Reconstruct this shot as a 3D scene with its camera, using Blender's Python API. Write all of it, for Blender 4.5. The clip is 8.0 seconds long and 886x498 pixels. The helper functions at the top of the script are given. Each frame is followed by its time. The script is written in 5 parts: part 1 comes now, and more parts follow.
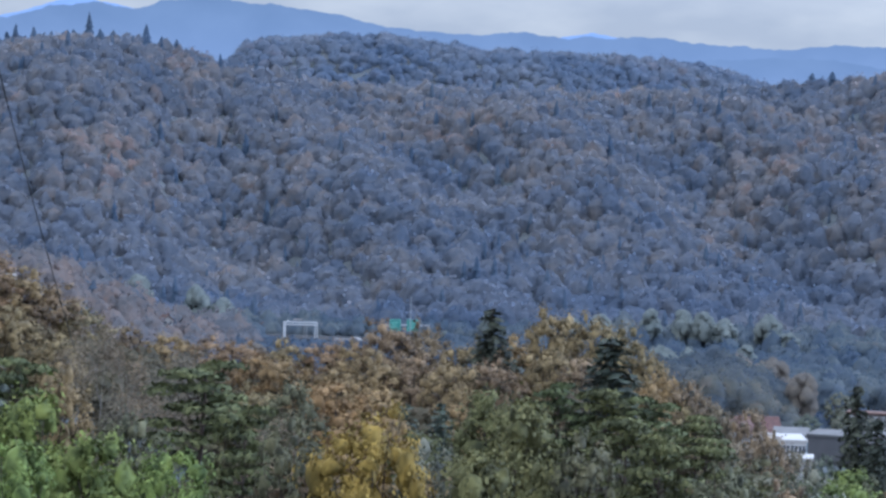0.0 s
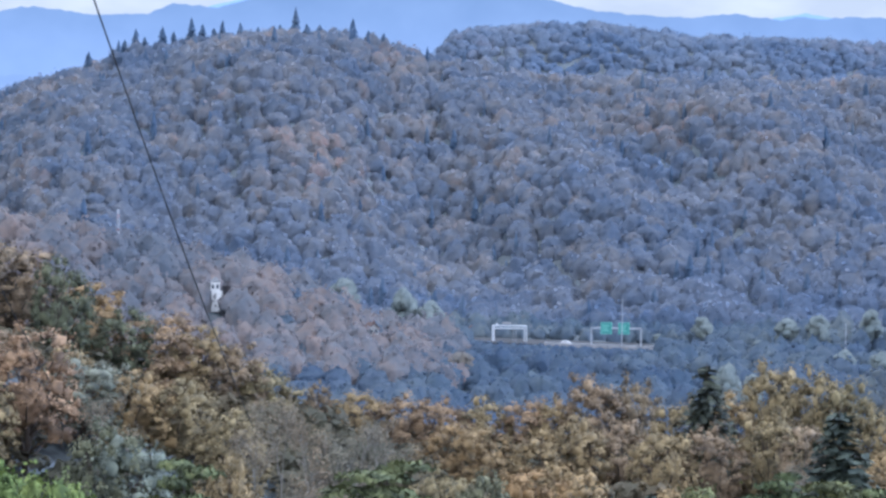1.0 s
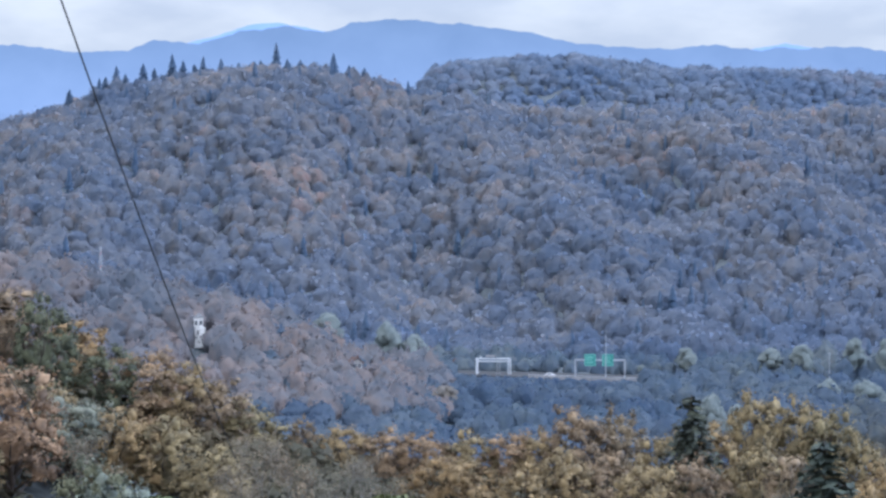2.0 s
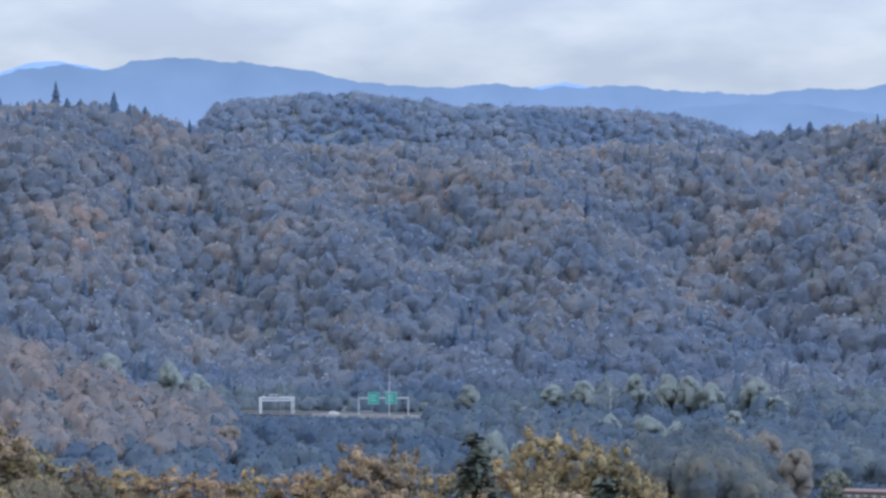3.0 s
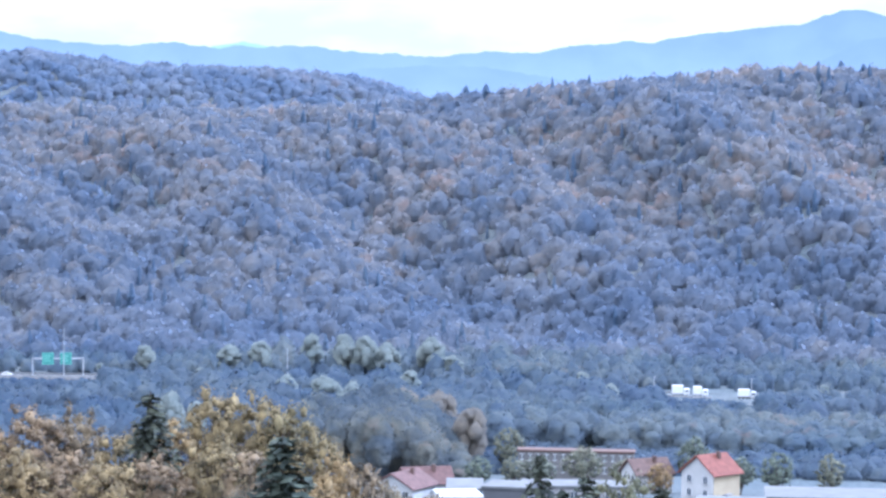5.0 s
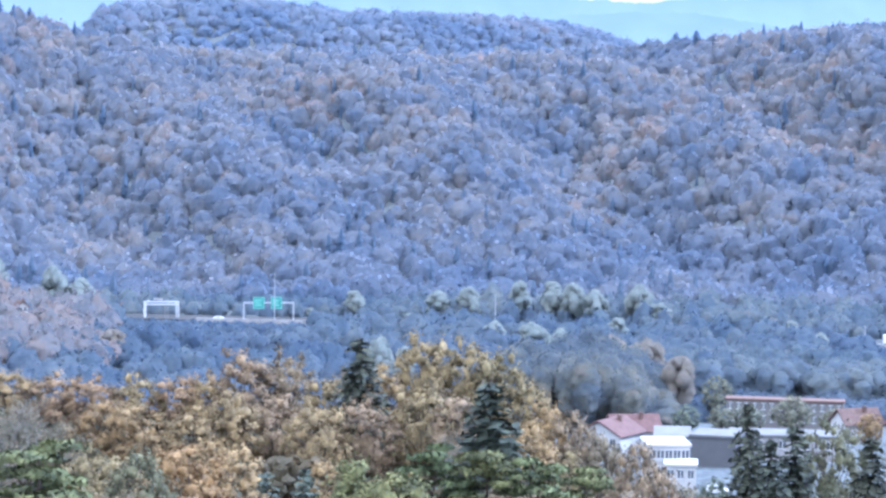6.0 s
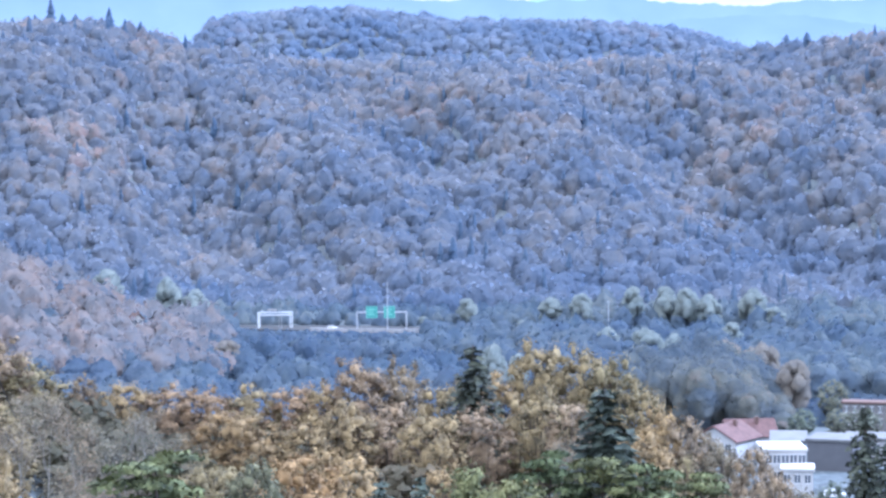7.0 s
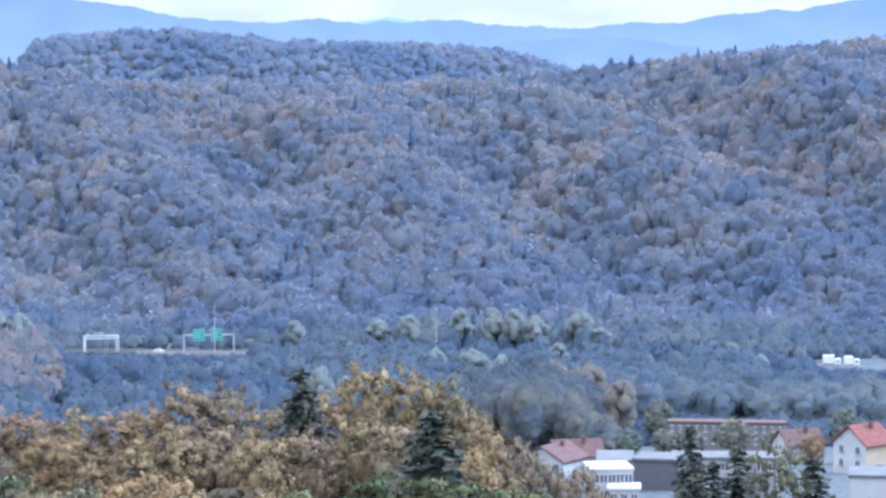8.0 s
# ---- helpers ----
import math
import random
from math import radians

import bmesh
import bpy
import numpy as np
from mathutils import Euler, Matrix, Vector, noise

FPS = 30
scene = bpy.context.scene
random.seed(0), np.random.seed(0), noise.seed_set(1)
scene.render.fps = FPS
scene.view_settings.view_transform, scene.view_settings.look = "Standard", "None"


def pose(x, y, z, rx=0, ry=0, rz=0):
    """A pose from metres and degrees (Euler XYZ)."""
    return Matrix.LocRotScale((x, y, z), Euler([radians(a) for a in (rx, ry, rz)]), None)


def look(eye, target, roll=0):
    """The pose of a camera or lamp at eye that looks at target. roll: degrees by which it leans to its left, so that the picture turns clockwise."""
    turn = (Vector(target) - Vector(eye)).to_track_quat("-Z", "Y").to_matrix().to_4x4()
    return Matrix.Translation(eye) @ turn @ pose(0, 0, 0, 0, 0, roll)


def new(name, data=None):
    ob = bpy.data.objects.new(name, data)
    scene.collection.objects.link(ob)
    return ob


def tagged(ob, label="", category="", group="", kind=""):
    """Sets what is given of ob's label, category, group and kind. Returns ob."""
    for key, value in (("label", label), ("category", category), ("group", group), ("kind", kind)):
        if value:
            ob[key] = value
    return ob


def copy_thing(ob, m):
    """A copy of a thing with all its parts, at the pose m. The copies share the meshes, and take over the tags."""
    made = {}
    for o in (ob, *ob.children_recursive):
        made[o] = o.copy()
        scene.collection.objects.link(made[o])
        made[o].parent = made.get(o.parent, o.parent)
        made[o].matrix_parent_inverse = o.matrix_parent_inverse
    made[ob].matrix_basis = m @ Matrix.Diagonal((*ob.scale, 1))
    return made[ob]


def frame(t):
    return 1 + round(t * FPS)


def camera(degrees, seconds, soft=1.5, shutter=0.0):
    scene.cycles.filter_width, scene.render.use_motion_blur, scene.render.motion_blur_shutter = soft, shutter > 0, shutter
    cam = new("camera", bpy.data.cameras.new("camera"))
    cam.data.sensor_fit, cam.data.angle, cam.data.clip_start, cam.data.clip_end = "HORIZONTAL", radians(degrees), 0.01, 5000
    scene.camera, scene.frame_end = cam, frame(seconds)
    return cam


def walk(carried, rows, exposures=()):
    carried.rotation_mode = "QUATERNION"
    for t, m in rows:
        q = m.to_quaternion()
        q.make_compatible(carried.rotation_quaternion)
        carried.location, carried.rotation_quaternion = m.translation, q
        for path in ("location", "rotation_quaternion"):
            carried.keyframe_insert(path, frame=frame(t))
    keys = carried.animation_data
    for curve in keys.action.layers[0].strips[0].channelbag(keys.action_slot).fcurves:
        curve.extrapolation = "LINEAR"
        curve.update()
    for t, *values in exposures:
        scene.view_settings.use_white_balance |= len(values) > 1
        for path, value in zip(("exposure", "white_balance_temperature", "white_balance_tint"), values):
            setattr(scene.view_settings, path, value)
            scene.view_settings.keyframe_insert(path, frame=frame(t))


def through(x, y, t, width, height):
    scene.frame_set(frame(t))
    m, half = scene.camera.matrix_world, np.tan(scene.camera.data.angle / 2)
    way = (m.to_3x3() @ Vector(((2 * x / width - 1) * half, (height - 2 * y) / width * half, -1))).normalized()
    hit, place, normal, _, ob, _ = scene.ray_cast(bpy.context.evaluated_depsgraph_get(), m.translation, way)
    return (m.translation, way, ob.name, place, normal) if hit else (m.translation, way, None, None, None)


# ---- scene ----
# The eye stands at the origin of the plan, EYE metres above the valley floor; y is ahead.
EYE = 95.0
cam = camera(20.0, 8.0, soft=2.8)
# seconds, yaw, pitch, roll in degrees, metres behind the lookout and below it
ROWS = [
    (0.0, 0.504, -2.56, 1.495, 23.5, 7.2),
    (0.25, 2.05, -2.92, 1.35, 14.7, 4.3),
    (0.5, 3.396, -3.23, 1.166, 6.4, 1.6),
    (0.75, 4.50, -3.30, 0.95, 1.5, 0.3),
    (1.0, 5.341, -3.076, 0.727, 0.0, 0.0),
    (1.2, 5.883, -2.973, 0.45, 0.0, 0.0),
    (2.3, 3.855, -1.973, -0.07, 0.0, 0.0),
    (2.5, 2.787, -1.772, -0.10, 0.0, 0.0),
    (3.0, 0.0, -1.430, -0.05, 0.0, 0.0),
    (3.5, -2.954, -0.930, -0.15, 0.0, 0.0),
    (4.0, -6.120, -0.500, -0.25, 0.0, 0.0),
    (4.2, -7.250, -0.530, -0.25, 0.0, 0.0),
    (5.3, -6.948, -2.853, 0.93, 0.0, 0.0),
    (5.5, -5.639, -3.010, 0.906, 0.0, 0.0),
    (6.0, -2.608, -3.568, 0.559, 0.0, 0.0),
    (6.5, -0.652, -3.576, 0.06, 0.0, 0.0),
    (7.0, -0.051, -3.396, -0.42, 0.0, 0.0),
    (7.5, -1.405, -3.124, -0.521, 0.0, 0.0),
    (8.0, -3.992, -2.926, -0.414, 0.0, 0.0),
]
EXPOSURES = [(0.0, 0.08, 4210, 15), (0.5, 0.28, 4140, 15), (1.0, 0.55, 4210, 16), (2.5, 0.35, 4300, 15), (4.2, 0.15, 4400, 14), (5.3, 1.3, 4110, 18),
             (5.5, 1.3, 4110, 18), (6.5, 1.27, 4110, 18), (7.0, 1.18, 4110, 18), (8.0, 0.90, 4160, 17)]
walk(cam, [(t, pose(0, -back, EYE - drop, 0, 0, yaw) @ pose(0, 0, 0, 90 + pitch) @ pose(0, 0, 0, 0, 0, roll))
           for t, yaw, pitch, roll, back, drop in ROWS], EXPOSURES)

# ---- light ----
SUN_AZ, SUN_EL = 72.0, 33.0  # degrees clockwise from straight ahead, and above the horizon
world = bpy.data.worlds.new("sky")
scene.world = world
world.use_nodes = True
wn, wl = world.node_tree.nodes, world.node_tree.links
sky = wn.new("ShaderNodeTexSky")
sky.sky_type, sky.sun_disc = "NISHITA", False
sky.sun_elevation, sky.sun_rotation = radians(SUN_EL), radians(SUN_AZ)
sky.air_density, sky.dust_density, sky.ozone_density = 1.2, 1.0, 2.5
coord = wn.new("ShaderNodeTexCoord")
stretch = wn.new("ShaderNodeMapping")
stretch.inputs["Scale"].default_value = (9, 9, 26)
puffs = wn.new("ShaderNodeTexNoise")
puffs.inputs["Scale"].default_value, puffs.inputs["Detail"].default_value = 1.6, 5.0
cover = wn.new("ShaderNodeValToRGB")
cover.color_ramp.elements[0].position, cover.color_ramp.elements[1].position = 0.40, 0.66
cover.color_ramp.elements[0].color = (5.75, 4.85, 3.56, 1)
cover.color_ramp.elements[1].color = (7.75, 6.3, 4.25, 1)
lift = wn.new("ShaderNodeSeparateXYZ")
gain = wn.new("ShaderNodeMapRange")
gain.inputs["From Min"].default_value, gain.inputs["From Max"].default_value = 0.05, 0.8
gain.inputs["To Min"].default_value, gain.inputs["To Max"].default_value = 1.0, 4.2
bright = wn.new("ShaderNodeMix")
bright.data_type, bright.blend_type = "RGBA", "MULTIPLY"
bright.inputs["Factor"].default_value = 1.0
wl.new(coord.outputs["Generated"], lift.inputs["Vector"])
wl.new(lift.outputs["Z"], gain.inputs["Value"])
wl.new(cover.outputs["Color"], bright.inputs["A"])
wl.new(gain.outputs["Result"], bright.inputs["B"])
veil = wn.new("ShaderNodeMix")
veil.data_type = "RGBA"
veil.inputs["Factor"].default_value = 0.92
wl.new(coord.outputs["Generated"], stretch.inputs["Vector"])
wl.new(stretch.outputs["Vector"], puffs.inputs["Vector"])
wl.new(puffs.outputs["Fac"], cover.inputs["Fac"])
wl.new(sky.outputs["Color"], veil.inputs["A"])
wl.new(bright.outputs["Result"], veil.inputs["B"])
wl.new(veil.outputs["Result"], wn["Background"].inputs["Color"])
wn["Background"].inputs["Strength"].default_value = 0.10

sun_data = bpy.data.lights.new("sun", "SUN")
sun_data.energy, sun_data.angle, sun_data.color = 2.5, radians(9.0), (1.0, 0.92, 0.80)
sun = new("sun", sun_data)
sa, se = radians(SUN_AZ), radians(SUN_EL)
sun.matrix_world = look((0, 0, 400), (-math.sin(sa) * math.cos(se), -math.cos(sa) * math.cos(se), 400 - math.sin(se)))


# ---- helpers of the plan ----
def spot(az, el, d):
    """The point at that bearing (degrees to the right), height angle and distance over the ground."""
    a = radians(az)
    return Vector((d * math.sin(a), d * math.cos(a), EYE + d * math.tan(radians(el))))


def step(x):
    x = np.clip(x, 0.0, 1.0)
    return x * x * (3 - 2 * x)


def ground(x, y):
    """Height of the ground; x and y may be arrays."""
    x, y = np.asarray(x, float), np.asarray(y, float)
    d = np.hypot(x, y)
    az = np.clip(np.degrees(np.arctan2(x, y)), -24, 24)
    z = np.interp(d, (0, 40, 90, 150, 300, 380, 450, 520, 620, 760, 1000, 1090), (78, 77, 62, 51, 50, 40, 29, 22, 13, 6, 1.6, 1.6))
    z = z + 17 * np.clip((-az - 4) / 11, 0, 1.2) ** 1.5 * step((d - 195) / 80) * step((470 - d) / 150)
    z = z - 15 * np.clip((az - 3.2) / 4.5, 0, 1) * step((d - 170) / 110) * step((470 - d) / 110)
    spur = np.interp(az, (-24, -16, -12, -9.3, -7.7, -6.8, -5), (52, 47, 36, 25, 14, 4, 0))
    z = z + spur * np.exp(-((d - 920) / 85.0) ** 2)
    crest = np.interp(az, (-24, -15.9, -14.1, -12.4, -10.8, -7.6, -5.8, -3, 1.8, 5.7, 8, 10.8, 13.4, 15.9, 24),
                      (-0.9, 0.25, 0.8, 1.4, 1.65, 1.8, 1.3, 0.88, 0.80, 0.92, 1.2, 1.46, 1.70, 1.83, 1.9))
    top = EYE - 6 + 1600 * np.tan(np.radians(crest))
    s = np.clip((d - 1090) / 510, 0, 1)
    folds = np.sin(x * 0.021 + 1.3 * np.sin(y * 0.006)) * 0.6 + np.sin(x * 0.047 + y * 0.013) * 0.4
    z = z + (top - 1.6) * (0.35 * s + 0.65 * step(s)) + 21 * folds * np.sin(np.pi * s)
    z = np.where(d > 1600, 45 + (top - 45) * step((1800 - d) / 200), z)
    crest2 = np.interp(az, (-24, -6.2, -5.6, -5.2, -4.4, -2.0, -1.2, 0, 2.8, 5.1, 6.0, 6.8, 8, 24),
                       (-1, -0.8, 1.2, 1.78, 1.95, 2.12, 1.98, 1.84, 1.74, 1.62, 1.44, 1.15, 0, -0.8))
    top2 = EYE - 4.5 + 2100 * np.tan(np.radians(crest2))
    z = np.where(d > 1800, 45 + (top2 - 45) * step((d - 1800) / 300), z)
    return np.where(d > 2100, top2 * step((2600 - d) / 500), z)


def on_ground(az, d):
    p = spot(az, 0, d)
    p.z = float(ground(p.x, p.y))
    return p


def mesh_np(name, verts, faces, material, smooth=False):
    """A mesh from arrays; all faces have the same number of corners."""
    faces = np.asarray(faces, np.int32)
    me = bpy.data.meshes.new(name)
    me.vertices.add(len(verts))
    me.vertices.foreach_set("co", np.asarray(verts, np.float32).ravel())
    me.loops.add(faces.size)
    me.loops.foreach_set("vertex_index", faces.ravel())
    me.polygons.add(len(faces))
    me.polygons.foreach_set("loop_start", np.arange(0, faces.size, faces.shape[1], dtype=np.int32))
    me.polygons.foreach_set("use_smooth", np.full(len(faces), smooth))
    me.update(calc_edges=True)
    me.materials.append(material)
    return me


def part(name, bm, material, parent, label=""):
    """Links a bmesh (or a finished mesh) as one object under parent."""
    if isinstance(bm, bmesh.types.BMesh):
        me = bpy.data.meshes.new(name)
        bm.to_mesh(me)
        bm.free()
        me.materials.append(material)
    else:
        me = bm
    ob = new(name, me)
    ob.parent = parent
    return tagged(ob, label)


def box(bm, x0, x1, y0, y1, z0, z1, bevel=0.0):
    made = bmesh.ops.create_cube(bm, size=1.0, matrix=Matrix.LocRotScale(((x0 + x1) / 2, (y0 + y1) / 2, (z0 + z1) / 2), None,
                                                                       (x1 - x0, y1 - y0, z1 - z0)))
    if bevel:
        edges = {e for v in made["verts"] for e in v.link_edges}
        bmesh.ops.bevel(bm, geom=list(edges), offset=bevel, segments=1, affect="EDGES")
    return bm


def boxes(*sizes, bevel=0.0):
    bm = bmesh.new()
    for s in sizes:
        box(bm, *s, bevel=bevel)
    return bm


def tube(points, radii, sides=6):
    """Arrays of a tapered tube along points."""
    points = [Vector(p) for p in points]
    verts, faces = [], []
    for i, (p, r) in enumerate(zip(points, radii)):
        way = (points[min(i + 1, len(points) - 1)] - points[max(i - 1, 0)]).normalized()
        side = way.orthogonal().normalized() if abs(way.z) > 0.95 else way.cross(Vector((0, 0, 1))).normalized()
        other = way.cross(side)
        for k in range(sides):
            a = 2 * math.pi * k / sides
            verts.append(p + (side * math.cos(a) + other * math.sin(a)) * r)
        if i:
            for k in range(sides):
                a, b = (i - 1) * sides + k, (i - 1) * sides + (k + 1) % sides
                faces.append((a, b, b + sides, a + sides))
    return np.array([tuple(v) for v in verts]), np.array(faces, int)


def join(pieces):
    verts, faces, n = [], [], 0
    for v, f in pieces:
        verts.append(v)
        faces.append(np.asarray(f) + n)
        n += len(v)
    return np.concatenate(verts), np.concatenate(faces)


# ---- materials ----
def material(name, rough=0.8, spec=0.3, metal=0.0):
    m = bpy.data.materials.new(name)
    m.use_nodes = True
    b = m.node_tree.nodes["Principled BSDF"]
    b.inputs["Roughness"].default_value, b.inputs["Metallic"].default_value = rough, metal
    b.inputs["Specular IOR Level"].default_value = spec
    return m, m.node_tree.nodes, m.node_tree.links, b


def mapped_noise(n, l, scale, detail=4.0, coords="Object"):
    c, t = n.new("ShaderNodeTexCoord"), n.new("ShaderNodeTexNoise")
    t.inputs["Scale"].default_value, t.inputs["Detail"].default_value = scale, detail
    l.new(c.outputs[coords], t.inputs["Vector"])
    return t.outputs["Fac"]


def ramp(n, l, fac, stops):
    r = n.new("ShaderNodeValToRGB").color_ramp
    node = n[-1]
    while len(r.elements) < len(stops):
        r.elements.new(0.5)
    for e, (p, c) in zip(r.elements, stops):
        e.position, e.color = p, (*c, 1)
    l.new(fac, node.inputs["Fac"])
    return node.outputs["Color"]


def mixed(n, l, a, b, fac, blend="MIX"):
    m = n.new("ShaderNodeMix")
    m.data_type, m.blend_type = "RGBA", blend
    for key, v in (("Factor", fac), ("A", a), ("B", b)):
        if isinstance(v, bpy.types.NodeSocket):
            l.new(v, m.inputs[key])
        else:
            m.inputs[key].default_value = v if key == "Factor" else (*v, 1)
    return m.outputs["Result"]


def bumped(n, l, b, fac, strength, distance):
    k = n.new("ShaderNodeBump")
    k.inputs["Strength"].default_value, k.inputs["Distance"].default_value = strength, distance
    l.new(fac, k.inputs["Height"])
    l.new(k.outputs["Normal"], b.inputs["Normal"])


def leaf_material(name, dark, mid, light, through=0.16, uneven=1.2):
    """Foliage: tint by leaf and by tree, painted light and dark by bough; a part of the light passes through."""
    m, n, l, b = material(name, 0.7, 0.15)
    leaf = ramp(n, l, n.new("ShaderNodeNewGeometry").outputs["Random Per Island"], ((0.0, tuple(0.35 * a + 0.65 * b for a, b in zip(dark, mid))), (0.5, mid), (1.0, tuple(0.35 * a + 0.65 * b for a, b in zip(light, mid)))))
    # noise puts lit clumps and shaded gaps of the boughs into the colour
    bough = ramp(n, l, mapped_noise(n, l, 0.6, 2.0), ((0.34, tuple(1 - uneven * q for q in (0.48, 0.47, 0.43))), (0.64, tuple(1 + uneven * q for q in (0.30, 0.25, 0.16)))))
    tree = ramp(n, l, n.new("ShaderNodeObjectInfo").outputs["Random"],
                ((0.0, (0.8, 0.88, 0.9)), (0.5, (1.0, 1.0, 1.0)), (1.0, (1.1, 1.03, 0.95))))
    col = mixed(n, l, mixed(n, l, leaf, bough, 1.0, "MULTIPLY"), tree, 1.0, "MULTIPLY")
    l.new(col, b.inputs["Base Color"])
    t, s = n.new("ShaderNodeBsdfTranslucent"), n.new("ShaderNodeMixShader")
    l.new(col, t.inputs["Color"])
    s.inputs["Fac"].default_value = through
    l.new(b.outputs["BSDF"], s.inputs[1])
    l.new(t.outputs["BSDF"], s.inputs[2])
    l.new(s.outputs["Shader"], n["Material Output"].inputs["Surface"])
    return m


def wood_material(name, stops, grain=0.8, rough=0.7, through=0.5, relief=0.25, patch=0.2):
    """Tree canopy seen from afar: one tint a crown, with leafy grain and relief."""
    m, n, l, b = material(name, rough, 0.25)
    tone = n.new("ShaderNodeAttribute")
    tone.attribute_name = "tone"
    blend = n.new("ShaderNodeMix")
    blend.inputs["Factor"].default_value = 0.35
    spread = n.new("ShaderNodeMapRange")
    spread.inputs["From Min"].default_value, spread.inputs["From Max"].default_value = 0.3, 0.7
    l.new(mapped_noise(n, l, patch, 3.0), spread.inputs["Value"])
    l.new(tone.outputs["Fac"], blend.inputs["A"])
    l.new(spread.outputs["Result"], blend.inputs["B"])
    crown = ramp(n, l, blend.outputs["Result"], stops)
    fine = mapped_noise(n, l, grain, 5.0)
    stand = mapped_noise(n, l, 0.018, 3.0)
    col = mixed(n, l, crown, ramp(n, l, fine, ((0.30, (0.88, 0.90, 0.92)), (0.70, (1.12, 1.10, 1.08)))), 1.0, "MULTIPLY")
    col = mixed(n, l, col, ramp(n, l, stand, ((0.35, (0.78, 0.85, 0.96)), (0.65, (1.16, 1.10, 1.04)))), 1.0, "MULTIPLY")
    l.new(col, b.inputs["Base Color"])
    bumped(n, l, b, fine, relief, 1.3)
    t, s = n.new("ShaderNodeBsdfTranslucent"), n.new("ShaderNodeMixShader")
    l.new(col, t.inputs["Color"])
    s.inputs["Fac"].default_value = through
    l.new(b.outputs["BSDF"], s.inputs[1])
    l.new(t.outputs["BSDF"], s.inputs[2])
    l.new(s.outputs["Shader"], n["Material Output"].inputs["Surface"])
    return m


def plain_material(name, colour, rough=0.7, spec=0.3, metal=0.0, grain=1.2, depth=0.12):
    """A painted or built surface with stains and weathering at two scales."""
    m, n, l, b = material(name, rough, spec, metal)
    lo, hi = tuple(c * (1 - depth) for c in colour), tuple(min(c * (1 + depth * 0.5), 0.95) for c in colour)
    col = mixed(n, l, ramp(n, l, mapped_noise(n, l, grain), ((0.3, lo), (0.7, hi))),
                ramp(n, l, mapped_noise(n, l, grain * 14), ((0.35, (0.9, 0.9, 0.9)), (0.65, (1, 1, 1)))), 1.0, "MULTIPLY")
    l.new(col, b.inputs["Base Color"])
    return m


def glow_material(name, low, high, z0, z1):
    """Distant mountains by emission: blue haze painted as glow, paler towards the valley."""
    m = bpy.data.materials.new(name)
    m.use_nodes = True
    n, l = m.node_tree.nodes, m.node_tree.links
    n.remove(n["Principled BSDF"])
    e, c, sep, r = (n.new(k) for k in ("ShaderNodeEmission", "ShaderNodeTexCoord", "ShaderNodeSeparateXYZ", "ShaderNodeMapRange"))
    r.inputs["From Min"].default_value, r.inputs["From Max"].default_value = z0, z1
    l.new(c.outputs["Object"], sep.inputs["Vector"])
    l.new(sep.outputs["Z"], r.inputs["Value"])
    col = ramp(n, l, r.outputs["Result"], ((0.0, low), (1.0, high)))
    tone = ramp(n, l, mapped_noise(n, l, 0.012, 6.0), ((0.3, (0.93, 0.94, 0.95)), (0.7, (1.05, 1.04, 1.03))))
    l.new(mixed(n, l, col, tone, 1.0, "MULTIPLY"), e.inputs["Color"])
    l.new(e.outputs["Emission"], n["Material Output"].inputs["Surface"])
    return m


